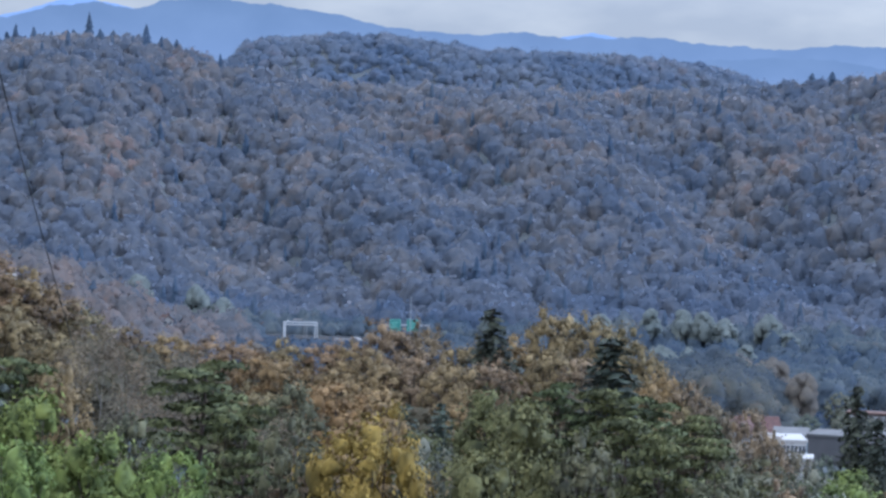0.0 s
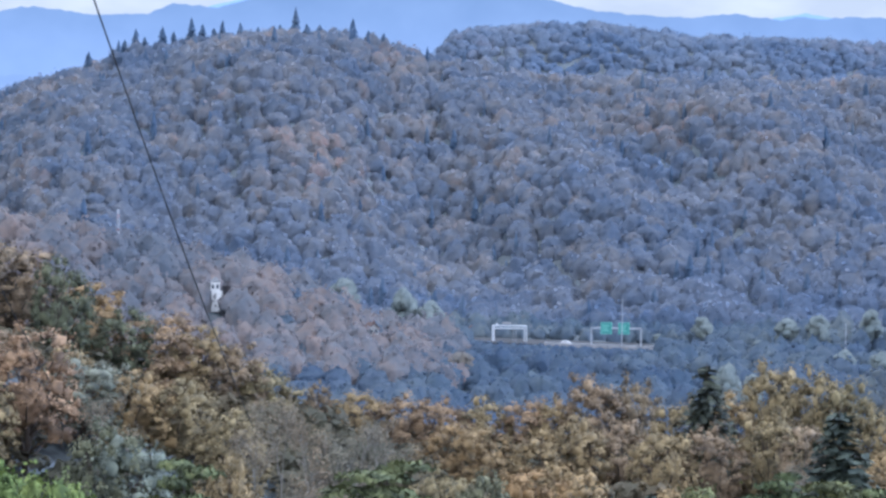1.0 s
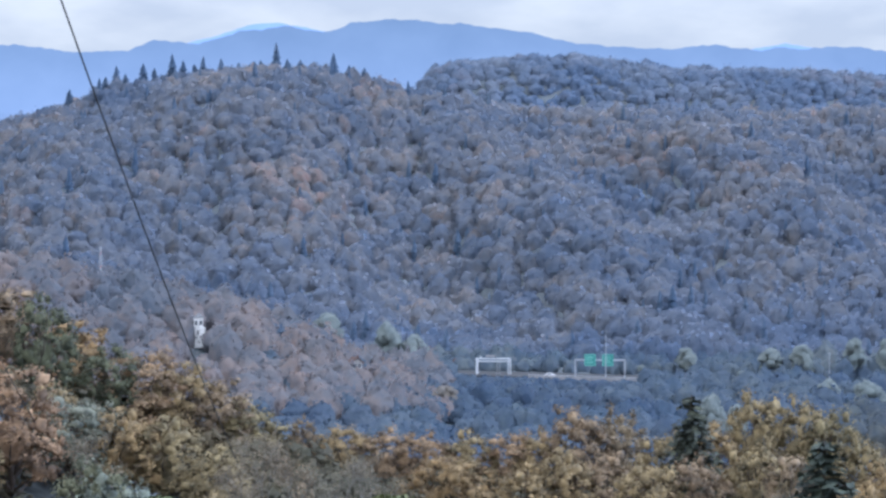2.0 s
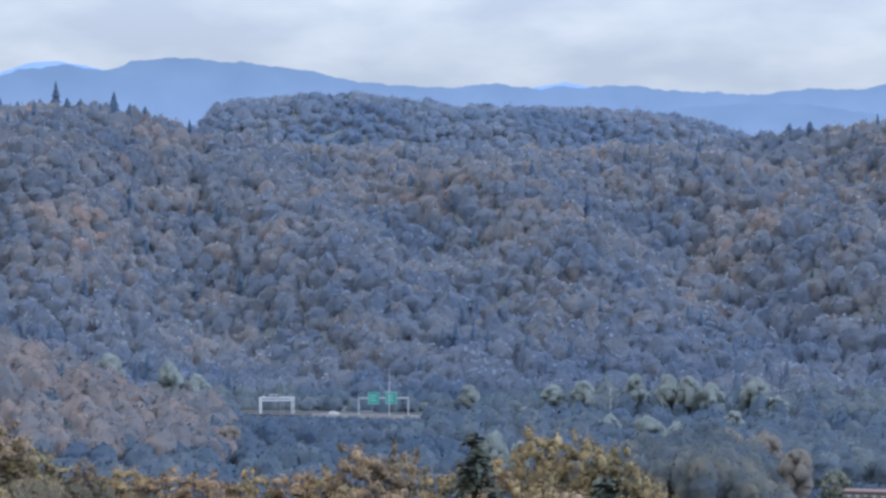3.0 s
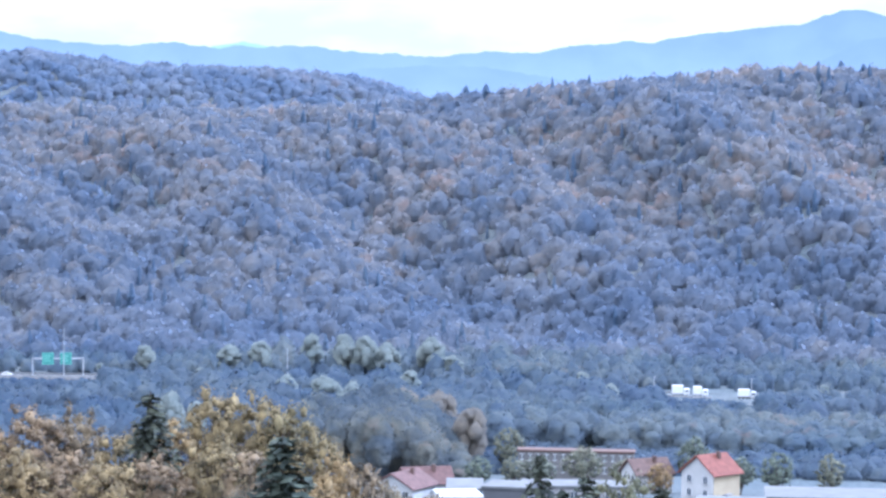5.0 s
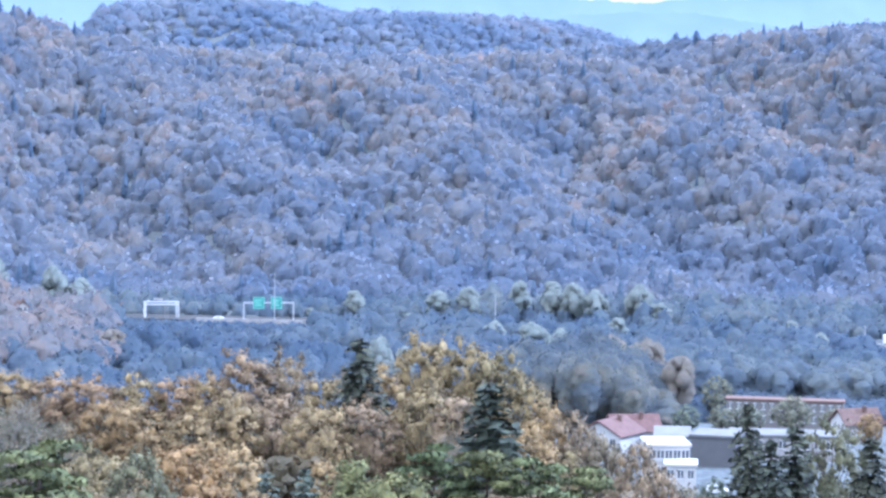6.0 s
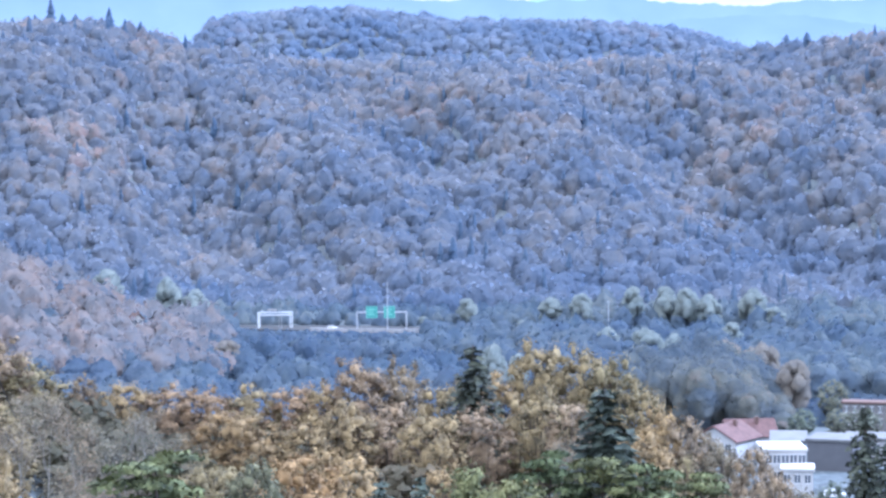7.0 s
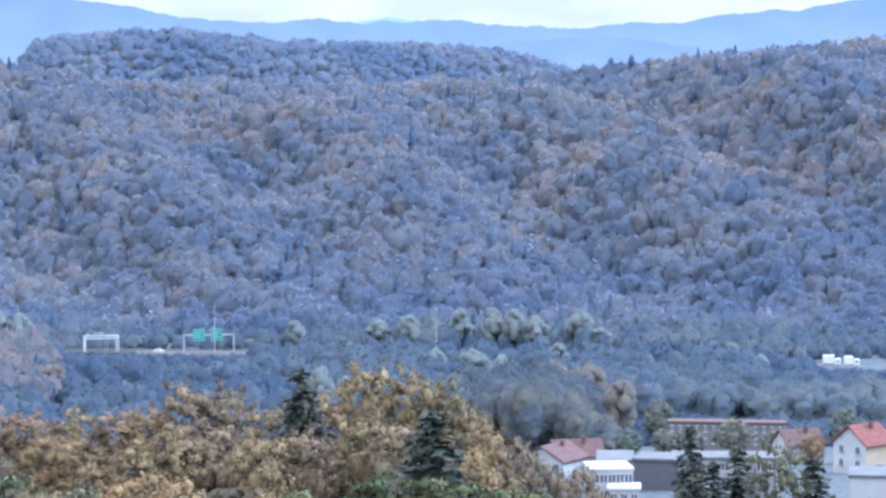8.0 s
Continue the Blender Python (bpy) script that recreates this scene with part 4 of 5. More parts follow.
for kind, az, el, d, r in (
    ("larch", 1.6, -8.5, 200, 3.6), ("pine", 2.4, -8.0, 215, 3.6), ("pine", 3.6, -8.1, 215, 4.2), ("pine", 4.8, -8.3, 215, 4.0), ("pine", 4.2, -9.2, 185, 4.2),
    ("pine", 6.3, -9.6, 190, 4.0), ("alder", 7.6, -10.0, 195, 3.8), ("oak_brown", 8.4, -11.0, 165, 3.4), ("willow", 10.0, -10.6, 180, 3.6), ("oak_olive", 11.4, -10.7, 185, 3.6),
    ("grey_bush", 12.8, -11, 180, 3.6), ("alder", 15.5, -10.6, 200, 4)):
    tree(kind, az, el, d, r)
# nearest rank, below the lookout
for kind, az, el, d, r in (
    ("hornbeam", -13.6, -11.2, 125, 3.4), ("hornbeam", -12.2, -11.5, 120, 3.2), ("willow", -11.5, -9.6, 145, 3.4), ("willow", -9.8, -10.6, 140, 3.4),
    ("alder", -8.6, -10.0, 150, 3.2), ("hornbeam", -7.7, -11.2, 135, 3.2), ("pine", -5.7, -9.5, 165, 3.6), ("alder", -4.4, -10.2, 150, 3.4),
    ("maple_yellow", -2.4, -9.7, 145, 3.8), ("grey_bush", -0.9, -10.6, 150, 3.0), ("larch", 1.7, -9.4, 150, 3.4), ("larch", 0.5, -11.2, 130, 3.0),
    ("alder", 3.2, -10.4, 150, 3.4), ("pine", 5.2, -10.2, 155, 3.6), ("alder", 6.9, -11.0, 150, 3.4), ("grey_bush", 9.6, -11.8, 140, 3.4)):
    tree(kind, az, el, d, r)
# trees filling the slope between the ranks
FILL = random.Random(31)
for i in range(60):
    az, d = -16.5 + 34 * i / 60 + FILL.uniform(-0.4, 0.4), FILL.choice((235, 255, 175, 190, 210))
    h = FILL.uniform(8.5, 11.5)
    p = on_ground(az, d)
    el = math.degrees(math.atan2(p.z + h - EYE, d))
    limit = float(np.interp(az, (-16, -13, -10, -8, 2, 4, 6, 8, 17), (-4.6, -5.6, -7.0, -7.5, -7.4, -7.6, -8.6, -9.6, -9.8)))
    tree(FILL.choice(("oak_brown", "oak_olive", "alder", "grey_bush", "oak_olive", "larch", "bare")), az, min(el, limit), d, FILL.uniform(3.0, 4.0))


# ---- single trees of the valley and the town ----
for kind, az, el, d, r in (
    ("poplar", 1.15, -5.52, 700, 4.6), ("poplar", 1.75, -5.75, 690, 3.6), ("dull", 8.0, -5.80, 650, 5.0), ("dull", 7.3, -5.45, 690, 5.4), ("dull", 6.5, -5.35, 700, 4.6),
    ("grey_bush", 8.9, -6.35, 640, 4.0), ("grey_bush", 10.6, -6.74, 575, 4.6), ("grey_bush", 9.6, -7.0, 578, 4.0), ("grey_bush", 11.6, -7.0, 575, 3.4), ("grey_bush", 13.15, -6.46, 560, 4.0), ("maple_red", 12.36, -7.1, 540, 2.8),
    ("grey_bush", 15.0, -6.80, 545, 3.6), ("grey_bush", 16.2, -6.8, 550, 3.0), ("grey_bush", 14.2, -6.9, 560, 3.2), ("poplar", 5.3, -5.25, 740, 5.0),
    ("dull", -4.9, -5.35, 840, 5.2), ("grey_bush", 9.0, -7.0, 575, 3.0), ("grey_bush", 8.2, -7.0, 560, 3.2)):
    tree(kind, az, el, d, r)
for az, el, d, r in ((-7.6, -3.78, 1035, 5.5), (-6.2, -3.95, 1050, 4.5), (-5.6, -4.25, 1045, 4.5), (0.6, -4.55, 1030, 4.5), (2.5, -4.55, 1020, 4.5), (3.2, -4.45, 1020, 4.0),
                     (4.4, -4.27, 1025, 3.8), (5.1, -4.27, 1020, 4.2), (5.6, -4.32, 1015, 4.0), (6.1, -4.45, 1010, 4.2), (7.1, -4.3, 1015, 4.6), (7.6, -4.75, 1000, 4.0)):
    tree("poplar", az, el + 0.05, d, r * 1.4)
for az, el, d, r in ((10.55, -5.1, 940, 3.6), (6.6, -5.1, 930, 4.5), (-0.4, -4.95, 1030, 4),
                     (3.8, -5.2, 900, 4.6), (4.7, -5.2, 860, 4.8), (11.2, -5.35, 900, 4.4), (16.0, -5.3, 930, 4.5), (1.9, -5.05, 960, 4.2)):
    tree("poplar", az, el + 0.05, d, r * 1.4)


# ---- road, gantries and masts ----
def road_at(az):
    return 1030 - 4.7 * (az + 4)


def place(ob, az, d, z=None, turn=0.0):
    """Sets a thing down at that bearing and distance, its front towards the eye, turned by degrees."""
    p = on_ground(az, d)
    if z is not None:
        p.z = z
    ob.matrix_basis = Matrix.Translation(p) @ pose(0, 0, 0, 0, 0, -az + turn)
    return ob


ROAD_Z = 2.4
bearings = np.arange(-26, 26.01, 0.5)


def strip(near, far, low, high, a0=-26.0, a1=26.0):
    """A band along the road between two offsets, with thickness."""
    verts, bs = [], [b for b in bearings if a0 <= b <= a1]
    for b in bs:
        s, c = math.sin(radians(b)), math.cos(radians(b))
        for off, z in ((near, low), (near, high), (far, high), (far, low)):
            verts.append(((road_at(b) + off) * s, (road_at(b) + off) * c, z))
    f = [(4 * i + k, 4 * i + 4 + k, 4 * i + 4 + (k + 1) % 4, 4 * i + (k + 1) % 4) for i in range(len(bs) - 1) for k in range(4)]
    f += [(0, 1, 2, 3), (4 * len(bs) - 1, 4 * len(bs) - 2, 4 * len(bs) - 3, 4 * len(bs) - 4)]
    return np.array(verts), np.array(f)


tagged(new("road", mesh_np("road", *strip(-11, 11, 0.2, ROAD_Z), M_ASPHALT)), "grey asphalt motorway on a low embankment", "road", kind="structure")
for a0, a1 in ((-3.0, -0.5), (12.5, 13.5)):
    par = tagged(new("bridge_parapet"), "pale concrete parapet along the motorway edge", "parapet")
    part("wall", mesh_np("wall", *strip(-11.6, -11.1, 0.2, ROAD_Z + 0.75, a0, a1), M_CONCRETE), None, par)
    part("rail", mesh_np("rail", *strip(-11.5, -11.35, ROAD_Z + 1.0, ROAD_Z + 1.15, a0, a1), M_METAL), None, par, "galvanised top rail")


def portal_gantry():
    g = tagged(new("road_gantry"), "white steel gantry over the motorway carriageway", "gantry")
    part("post", boxes((-7.3, -6.2, -0.5, 0.5, 0, 6.2), bevel=0.08), M_GANTRY, g)
    for x in (6.0, 6.9):
        part("post", boxes((x - 0.2, x + 0.2, -0.4, 0.4, 0, 6.2)), M_GANTRY, g)
    for z in (1.2, 2.4, 3.6, 4.8):
        part("cross_brace", boxes((6.2, 6.7, -0.1, 0.1, z, z + 0.15)), M_METAL, g)
    part("lower_chord", boxes((-6.2, 7.1, -0.5, 0.5, 5.1, 5.5)), M_GANTRY, g)
    part("upper_chord", boxes((-7.3, 7.1, -0.5, 0.5, 6.2, 6.55)), M_GANTRY, g)
    for i in range(11):
        x = -6.0 + i * 1.2
        part("web_bar", tube_mesh("web_bar", ((x, 0, 5.5), (x + 0.6, 0, 6.2)), 0.07, M_METAL), None, g)
    box_ = part("equipment_case", boxes((-3.2, 0.6, -0.4, 0.4, 7.1, 7.7), bevel=0.06), M_CONCRETE, g, "grey equipment case")
    part("strut", boxes((-2.9, -2.7, -0.1, 0.1, 6.55, 7.1)), M_METAL, box_)
    part("strut", boxes((0.1, 0.3, -0.1, 0.1, 6.55, 7.1)), M_METAL, box_)
    part("camera_case", boxes((-5.6, -5.0, -0.3, 0.3, 6.55, 7.2), bevel=0.05), M_GANTRY, g)
    part("post", boxes((1.3, 1.5, -0.1, 0.1, 0, 5.1)), M_METAL, g)
    part("post", boxes((2.4, 2.6, -0.1, 0.1, 0, 5.1)), M_METAL, g)
    return g


def tube_mesh(name, points, r, mat, sides=6):
    v, f = tube(points, [r] * len(points), sides)
    return mesh_np(name, v, f, mat, True)


place(portal_gantry(), -3.79, road_at(-3.79) - 3, ROAD_Z)


def sign_gantry():
    g = tagged(new("sign_gantry"), "grey steel gantry with two green direction signs", "gantry")
    for x in (-10.2, 9.8):
        part("post", boxes((x - 0.28, x + 0.28, -0.3, 0.3, 0, 7.4)), M_METAL, g)
    part("beam", boxes((-10.2, 9.8, -0.3, 0.3, 6.7, 7.3)), M_METAL, g)
    for x in (-4.2, 2.9):
        s = part("sign_panel", boxes((x - 2.3, x + 2.3, -0.55, -0.35, 4.6, 9.4), bevel=0.04), M_SIGN, g, "green direction sign with a pale border")
        part("border", boxes((x - 2.2, x + 2.2, -0.58, -0.555, 4.7, 4.85), (x - 2.2, x + 2.2, -0.58, -0.555, 9.15, 9.3),
                             (x - 2.2, x - 2.05, -0.58, -0.555, 4.85, 9.15), (x + 2.05, x + 2.2, -0.58, -0.555, 4.85, 9.15)), M_SIGNLINE, s)
        for k, z in enumerate((7.9, 6.9, 5.9)):
            part("text_bar", boxes((x - 1.6, x + 1.2 - 0.5 * (k % 2), -0.58, -0.555, z, z + 0.35)), M_SIGNLINE, s)
        for bx in (x - 1.1, x + 1.1):
            part("bracket", boxes((bx - 0.1, bx + 0.1, -0.35, -0.3, 5.4, 8.6)), M_METAL, s)
    return g


M_SIGNLINE = plain_material("pale_sign_lines", (0.30, 0.62, 0.52), 0.5)
place(sign_gantry(), -1.35, road_at(-1.35) - 3, ROAD_Z)


def lamp_post(az, d, z, tall, r=0.16):
    p = tagged(new("lamp_post"), "tall pale steel lighting pole beside the motorway", "pole", group="lighting poles")
    v, f = tube(((0, 0, -0.5), (0, 0, tall * 0.5), (0, 0, tall)), (r * 1.4, r * 1.1, r * 0.7), 8)
    part("pole", mesh_np("pole", v, f, M_METAL, True), None, p)
    part("lantern", boxes((-0.5, 0.5, -0.15, 0.15, tall, tall + 0.18), bevel=0.03), M_METAL, p)
    place(p, az, d, z)


for az, el in ((-1.23, -4.18), (3.82, -4.62), (10.0, -5.16), (12.2, -5.17), (14.4, -5.18)):
    d = road_at(az) - 7
    lamp_post(az, d, ROAD_Z, spot(az, el, d).z - ROAD_Z, 0.15)


def wheel(parent, x, y, r=0.5, w=0.3):
    bm = bmesh.new()
    bmesh.ops.create_cone(bm, cap_ends=True, segments=16, radius1=r, radius2=r, depth=w, matrix=pose(x, y, r, 90))
    t = part("wheel", bm, M_TYRE, parent)
    bm = bmesh.new()
    bmesh.ops.create_cone(bm, cap_ends=True, segments=12, radius1=r * 0.55, radius2=r * 0.5, depth=w + 0.04, matrix=pose(x, y, r, 90))
    part("rim", bm, M_METAL, t)


def lorry(az, length, tall):
    t = tagged(new("lorry"), "white box lorry standing on the motorway", "lorry", group="white lorries")
    part("cargo_box", boxes((-length / 2, length / 2 - 2.3, -1.25, 1.25, 1.1, tall), bevel=0.06), M_PAINT, t)
    cab = part("cab", boxes((length / 2 - 2.1, length / 2, -1.2, 1.2, 0.6, 3.0), bevel=0.22), M_PAINT, t)
    part("side_window", boxes((length / 2 - 1.4, length / 2 - 0.5, -1.23, -1.19, 1.8, 2.6)), M_GLASS, cab)
    part("windscreen", boxes((length / 2 - 0.05, length / 2 + 0.02, -1.0, 1.0, 1.7, 2.7)), M_GLASS, cab)
    part("chassis", boxes((-length / 2, length / 2 - 0.3, -0.9, 0.9, 0.55, 1.05)), M_DARK_PAINT, t)
    for x in (-length / 2 + 1.2, -length / 2 + 2.4, length / 2 - 1.1):
        for y in (-1.1, 1.1):
            wheel(t, x, y)
    place(t, az, road_at(az) - 6, ROAD_Z)


for az, length, tall in ((12.8, 6.6, 4.2), (13.25, 5.6, 4.0), (14.3, 6.6, 3.8)):
    lorry(az, length, tall)


def car(az, d, z, paint, label, turn=0.0):
    c = tagged(new("car"), label, "car")
    bm = boxes((-2.1, 2.1, -0.85, 0.85, 0.35, 0.95), bevel=0.14)
    part("body", bm, paint, c)
    bm = bmesh.new()
    vs = [bm.verts.new(p) for p in ((-1.6, -0.8, 0.95), (1.2, -0.8, 0.95), (1.2, 0.8, 0.95), (-1.6, 0.8, 0.95),
                                     (-1.1, -0.65, 1.5), (0.5, -0.65, 1.5), (0.5, 0.65, 1.5), (-1.1, 0.65, 1.5))]
    for f in ((4, 5, 6, 7), (0, 1, 5, 4), (1, 2, 6, 5), (2, 3, 7, 6), (3, 0, 4, 7), (3, 2, 1, 0)):
        bm.faces.new([vs[i] for i in f])
    cabin = part("cabin", bm, paint, c)
    part("side_window", boxes((-1.0, 0.45, -0.79, -0.72, 1.02, 1.38)), M_GLASS, cabin)
    for x in (-1.3, 1.3):
        for y in (-0.8, 0.8):
            wheel(c, x, y, 0.33, 0.2)
    place(c, az, d, z, turn)


car(-2.5, road_at(-2.5) - 7, ROAD_Z, M_PAINT, "white car on the motorway bridge")

# lattice mast and white chapel tower on the spur
mast = tagged(new("radio_mast"), "slender red and white lattice mast above the spur wood", "mast")
mh = spot(-12.72, -2.25, 905).z - float(on_ground(-12.72, 905).z)
for k, (x, y) in enumerate(((-0.6, -0.4), (0.6, -0.4), (0, 0.6))):
    part("leg", tube_mesh("leg", ((x, y, -0.5), (x * 0.5, y * 0.5, mh)), 0.10, M_METAL), None, mast)
for i in range(int(mh / 1.6)):
    a, b = 1 - 0.5 * i * 1.6 / mh, 1 - 0.5 * (i + 1) * 1.6 / mh
    part("brace", tube_mesh("brace", ((-0.6 * a, -0.4 * a, i * 1.6), (0.6 * b, -0.4 * b, (i + 1) * 1.6)), 0.07, M_METAL if i % 4 < 2 else M_REDPAINT), None, mast)
part("antenna_panel", boxes((-0.3, 0.3, -0.5, -0.35, mh - 1.5, mh - 0.2), bevel=0.05), M_METAL, mast, "pale grey antenna panel")
part("antenna_panel", boxes((-0.35, 0.35, -0.7, -0.5, mh * 0.55, mh * 0.55 + 1.0), bevel=0.05), M_METAL, mast)
place(mast, -12.72, 905)


def tower():
    t = tagged(new("tower_house"), "white rendered tower house half hidden in trees", "house")
    zt = spot(-10.52, -3.80, 872).z - float(on_ground(-10.52, 872).z)
    part("wall", boxes((-1.6, 1.6, -2.0, 2.0, 0, zt - 1.2)), M_WHITE_LIT, t)
    part("wall", boxes((0.4, 2.4, -2.6, -2.0, 0, zt - 4.2)), M_WHITE_LIT, t)
    bm = bmesh.new()
    bmesh.ops.create_cone(bm, cap_ends=True, segments=4, radius1=2.7, radius2=0.2, depth=1.6, matrix=pose(0, 0, zt - 0.2, 0, 0, 45))
    part("roof", bm, M_ROOF_FLAT, t)
    for x in (-0.8, 0.8):
        for z in (zt - 3.4,):
            wnd = part("window", boxes((x - 0.45, x + 0.45, -2.06, -1.9, z, z + 1.5)), M_GLASS, t)
            part("sill", boxes((x - 0.55, x + 0.55, -2.2, -2.06, z - 0.12, z)), M_WHITE_LIT, wnd)
    place(t, -10.52, 872)


tower()


# ---- town ----
def gable_house(name, label, az, d, ridge_el, w, l, eave, turn, side, roof, windows=2):
    """w: width of the gable, l: length; front gable faces the eye before turning."""
    h = tagged(new(name), label, "house")
    base = on_ground(az, d)
    top = spot(az, ridge_el, d).z - base.z
    eave_z = top - eave
    bm = bmesh.new()
    prof = ((-w / 2, -1), (w / 2, -1), (w / 2, eave_z), (0, top - 0.15), (-w / 2, eave_z))
    front = [bm.verts.new((x, -l / 2, z)) for x, z in prof]
    back = [bm.verts.new((x, l / 2, z)) for x, z in prof]
    bm.faces.new(front)
    bm.faces.new(back[::-1])
    for i in (0, 2, 3, 4):
        bm.faces.new((front[i], back[i], back[(i + 1) % 5], front[(i + 1) % 5]))
    bm.faces.new((front[1], back[1], back[2], front[2]))
    bmesh.ops.recalc_face_normals(bm, faces=bm.faces[:])
    part("wall", bm, M_WHITE, h)
    part("side_wall", boxes((w / 2 + 0.003, w / 2 + 0.06, -l / 2 + 0.05, l / 2 - 0.05, -1, eave_z - 0.1)), side, h)
    run = w / 2 + 0.6
    slope = math.atan2(eave, w / 2)
    long = run / math.cos(slope)
    for s in (-1, 1):
        bm = bmesh.new()
        box(bm, 0, long, -l / 2 - 0.6, l / 2 + 0.6, 0.0, 0.22)
        bm.transform(Matrix.Translation((0, 0, top)) @ Matrix.Rotation(math.pi if s < 0 else 0, 4, "Z") @ Matrix.Rotation(slope, 4, "Y"))
        slab = part("roof", bm, roof, h)
        rows = int(long / 0.42)
        bm = bmesh.new()
        for k in range(rows):
            box(bm, k * 0.42, k * 0.42 + 0.36, -l / 2 - 0.6, l / 2 + 0.6, 0.224, 0.27)
        bm.transform(Matrix.Translation((0, 0, top)) @ Matrix.Rotation(math.pi if s < 0 else 0, 4, "Z") @ Matrix.Rotation(slope, 4, "Y"))
        part("tile_course", bm, roof, slab)
    part("chimney", boxes((0.8, 1.5, l * 0.1, l * 0.1 + 0.7, top - 1.6, top + 0.7)), M_TILE_DARK, h)
    for fl in range(2):
        for k in range(windows):
            x = (k + 0.5) / windows * w - w / 2
            z = eave_z - 2.0 - fl * 2.8
            wnd = part("window", boxes((x - 0.6, x + 0.6, -l / 2 - 0.03, -l / 2 + 0.1, z, z + 1.3)), M_GLASS, h)
            part("frame", boxes((x - 0.72, x - 0.6, -l / 2 - 0.06, -l / 2 + 0.1, z - 0.1, z + 1.4), (x + 0.6, x + 0.72, -l / 2 - 0.06, -l / 2 + 0.1, z - 0.1, z + 1.4),
                                (x - 0.04, x + 0.04, -l / 2 - 0.05, -l / 2 + 0.1, z, z + 1.3)), M_PAINT, wnd)
            part("sill", boxes((x - 0.8, x + 0.8, -l / 2 - 0.2, -l / 2, z - 0.2, z - 0.1)), M_CONCRETE, wnd)
    door = part("door", boxes((w / 2 + 0.05, w / 2 + 0.1, -0.6, 0.5, 0, 2.1)), M_TILE_DARK, h)
    part("canopy", boxes((w / 2 + 0.05, w / 2 + 1.2, -1.2, 1.1, 2.3, 2.42)), M_CONCRETE, door)
    place(h, az, d, None, turn)
    return h


gable_house("house", "white house with cream side wall and red tiled gable roof", 13.5, 520, -6.90, 8.6, 8.4, 3.4, -40, M_CREAM, M_TILE)
gable_house("house", "white chalet house with low red gable roof", 6.5, 468, -7.38, 8.6, 9.5, 2.4, -28, M_WHITE, M_TILE_OLD, 3)
gable_house("house", "white house with red tiled roof behind the chalet", 7.0, 490, -7.28, 7.0, 9, 2.6, -75, M_WHITE, M_TILE_OLD)
gable_house("house", "small pale house with brown tiled roof", 12.05, 560, -7.02, 7.0, 9, 2.8, -60, M_CONCRETE, M_TILE_DARK)
gable_house("house", "small white house among trees on the spur", -6.95, 880, -4.78, 3.4, 4.2, 1.4, 20, M_WHITE, M_TILE_DARK)
gable_house("house", "house with dark red roof at the foot of the spur", -5.6, 960, -5.06, 6.0, 7, 2.4, 60, M_CONCRETE, M_TILE_DARK)
gable_house("house", "tiny white house below the hill", -4.6, 1050, -4.82, 3.4, 4, 1.4, 30, M_WHITE, M_TILE_DARK)


def flat_building(name, label, az0, az1, d, top_el, deep, wall, roof, storeys, bays, turn=0.0, window=M_GLASS, band=False):
    az = (az0 + az1) / 2
    w = 2 * d * math.tan(radians((az1 - az0) / 2))
    base = on_ground(az, d)
    tall = spot(az, top_el, d).z - base.z
    b = tagged(new(name), label, "building")
    part("wall", boxes((-w / 2, w / 2, 0, deep, -2.0, tall - 0.5)), wall, b)
    part("roof", boxes((-w / 2 - 0.3, w / 2 + 0.3, -0.3, deep + 0.3, tall - 0.497, tall), bevel=0.05), roof, b)
    for s in range(storeys):
        z = tall - 0.5 - 2.9 * (s + 1) + 0.9
        for k in range(bays):
            x = (k + 0.5) / bays * w - w / 2
            hw = w / bays * (0.40 if band else 0.26)
            wnd = part("window", boxes((x - hw, x + hw, -0.04, 0.1, z, z + 1.4)), window, b)
            part("frame", boxes((x - hw - 0.08, x + hw + 0.08, -0.07, 0.1, z - 0.12, z), (x - hw - 0.08, x + hw + 0.08, -0.07, 0.1, z + 1.4, z + 1.5),
                                (x - 0.05, x + 0.05, -0.06, 0.1, z, z + 1.4)), M_PAINT, wnd)
    place(b, az, d, None, turn)
    return b


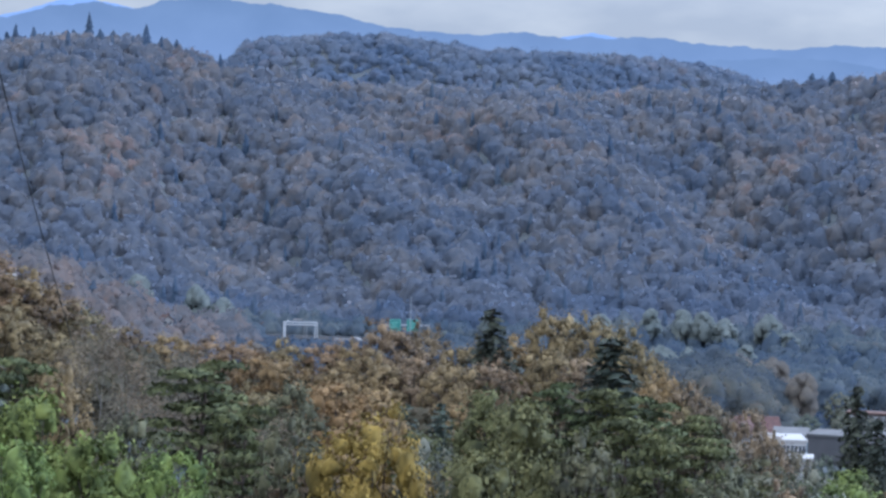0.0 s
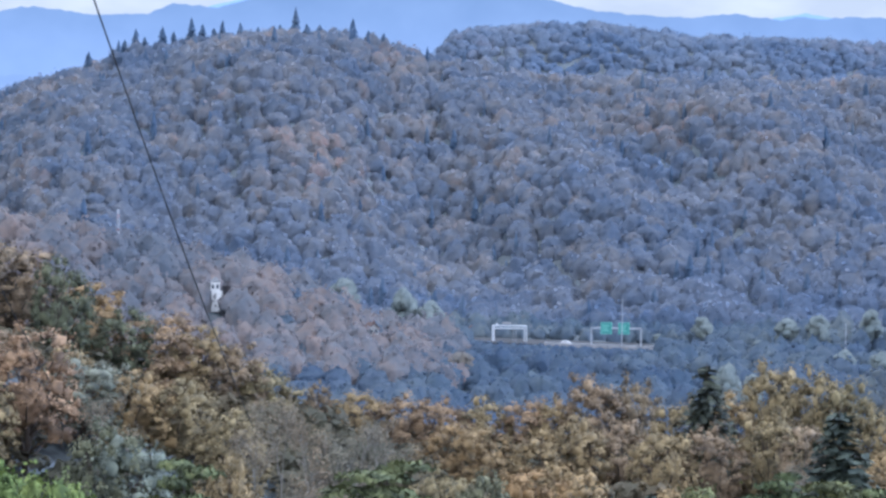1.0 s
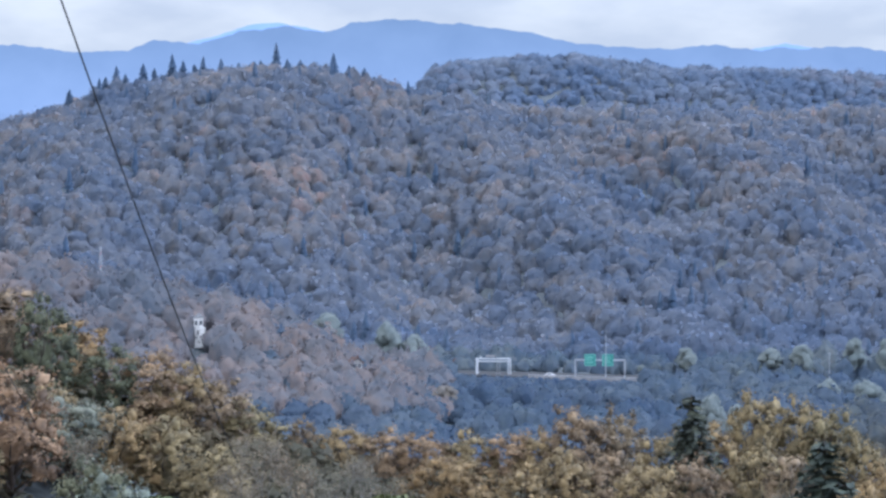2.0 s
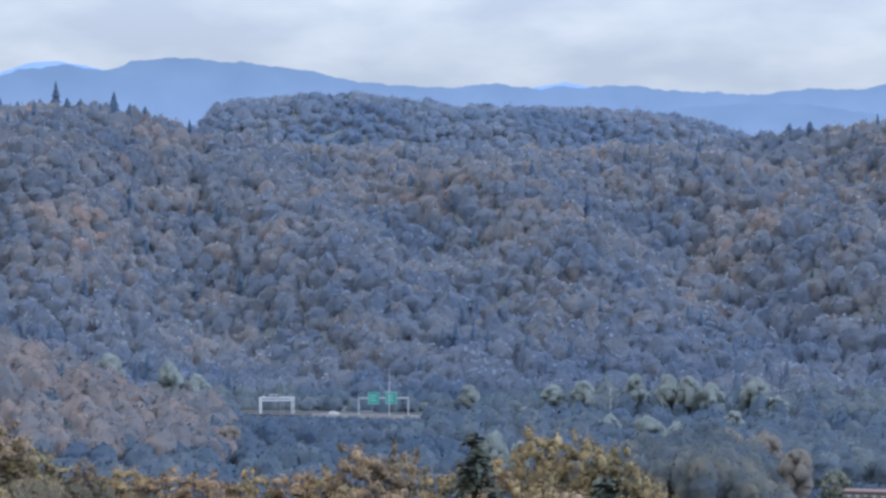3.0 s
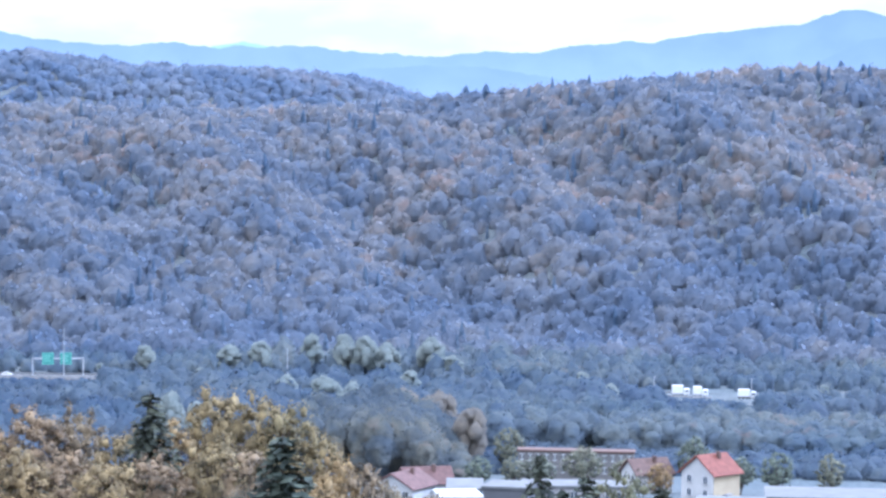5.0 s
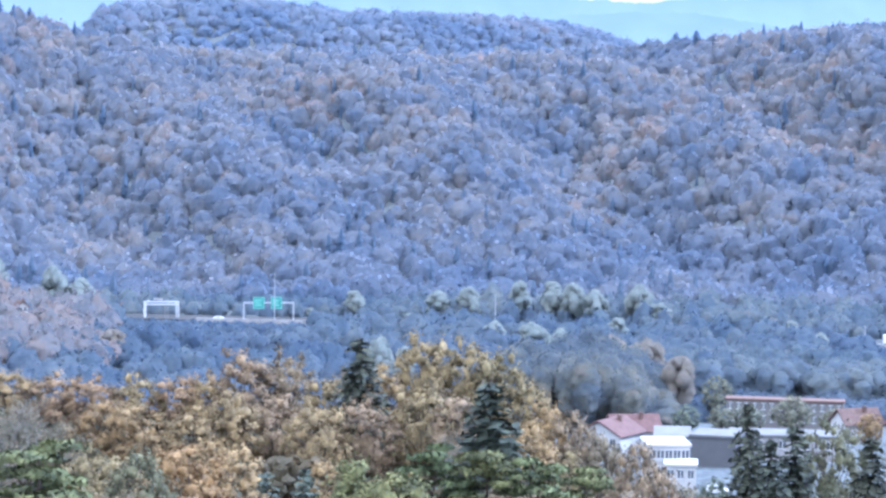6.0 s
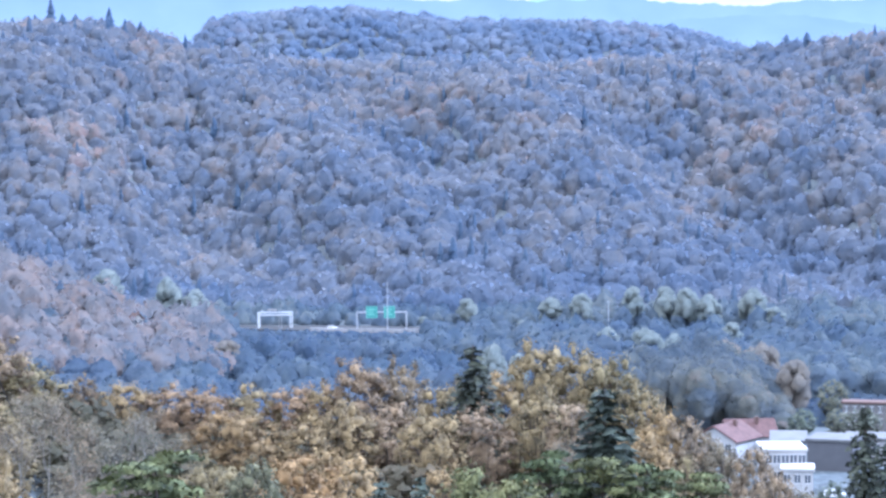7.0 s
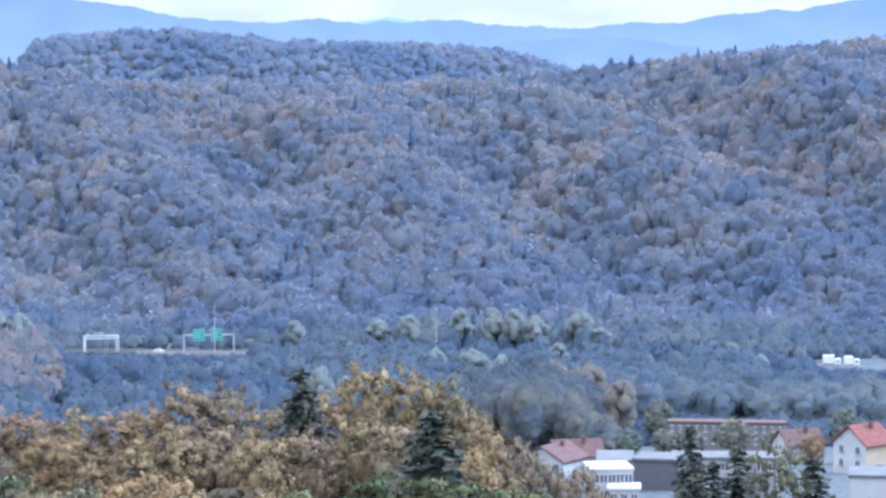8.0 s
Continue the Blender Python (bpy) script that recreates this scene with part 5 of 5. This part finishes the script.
flat_building("office_building", "white modern office with rows of windows and flat roof", 7.35, 8.3, 430, -7.92, 9, M_WHITE, M_WHITE, 2, 5, 8, band=True)
flat_building("office_wing", "low white terrace wing below the office", 7.75, 8.45, 424, -8.36, 6, M_WHITE, M_WHITE, 1, 3)
flat_building("hall_annex", "pale blue panelled annex with flat roof", 7.5, 8.3, 458, -7.74, 14, M_BLUEPANEL, M_ROOF_FLAT, 1, 3)
flat_building("industrial_hall", "dark grey clad industrial hall with flat pale roof", 8.3, 9.35, 455, -7.70, 9, M_GREY, M_ROOF_FLAT, 0, 1, -12)
flat_building("long_hall", "long pale hall with flat white roof", 9.2, 11.6, 470, -7.66, 9, M_CONCRETE, M_ROOF_FLAT, 1, 9)
flat_building("school_building", "long cream building with red-brown roof edge", 9.1, 11.75, 600, -6.86, 4.5, M_DULL_WALL, M_TILE_DARK, 2, 14, -4, window=M_DULL_GLASS)
shed = flat_building("white_hall", "long white hall with flat roof and orange panel", 13.2, 14.75, 430, -8.02, 11, M_WHITE, M_ROOF_FLAT, 0, 1)
part("orange_panel", boxes((2.2, 4.3, -0.12, -0.004, 0, 5.2)), M_ORANGE, shed, "orange facade panel")
part("door", boxes((4.6, 5.5, -0.1, -0.004, 1.6, 5.0)), M_GREY, shed)
flat_building("white_hall", "long white hall with pale flat roof", 14.77, 19.0, 442, -7.80, 14, M_WHITE, M_ROOF_FLAT, 1, 9, 3)
car(15.15, 418, None, M_DARK_PAINT, "dark car parked in front of the white hall")
car(15.7, 420, None, M_GREY, "grey car parked in front of the white hall")
car(14.2, 415, None, M_PAINT, "white car parked in front of the white hall", 10)
car(8.9, 425, None, M_PAINT, "white van-like car parked by the grey hall", 20)


# ---- cables ----
def cable(name, label, ends, sag, r):
    a, b = (spot(*e) for e in ends)
    pts = [a.lerp(b, i / 40) - Vector((0, 0, 4 * sag * (i / 40) * (1 - i / 40))) for i in range(41)]
    tagged(new(name, tube_mesh(name, pts, r, M_CABLE, 6)), label, "cable")


cable("overhead_cable", "thin dark overhead cable slanting down into the trees", ((-16.6, 12.0, 110), (-9.3, -7.9, 262)), 2.0, 0.055)
cable("overhead_cable", "second thin dark cable running down beside the oaks", ((-18.0, 1.6, 160), (-14.2, -6.2, 235)), 0.6, 0.05)
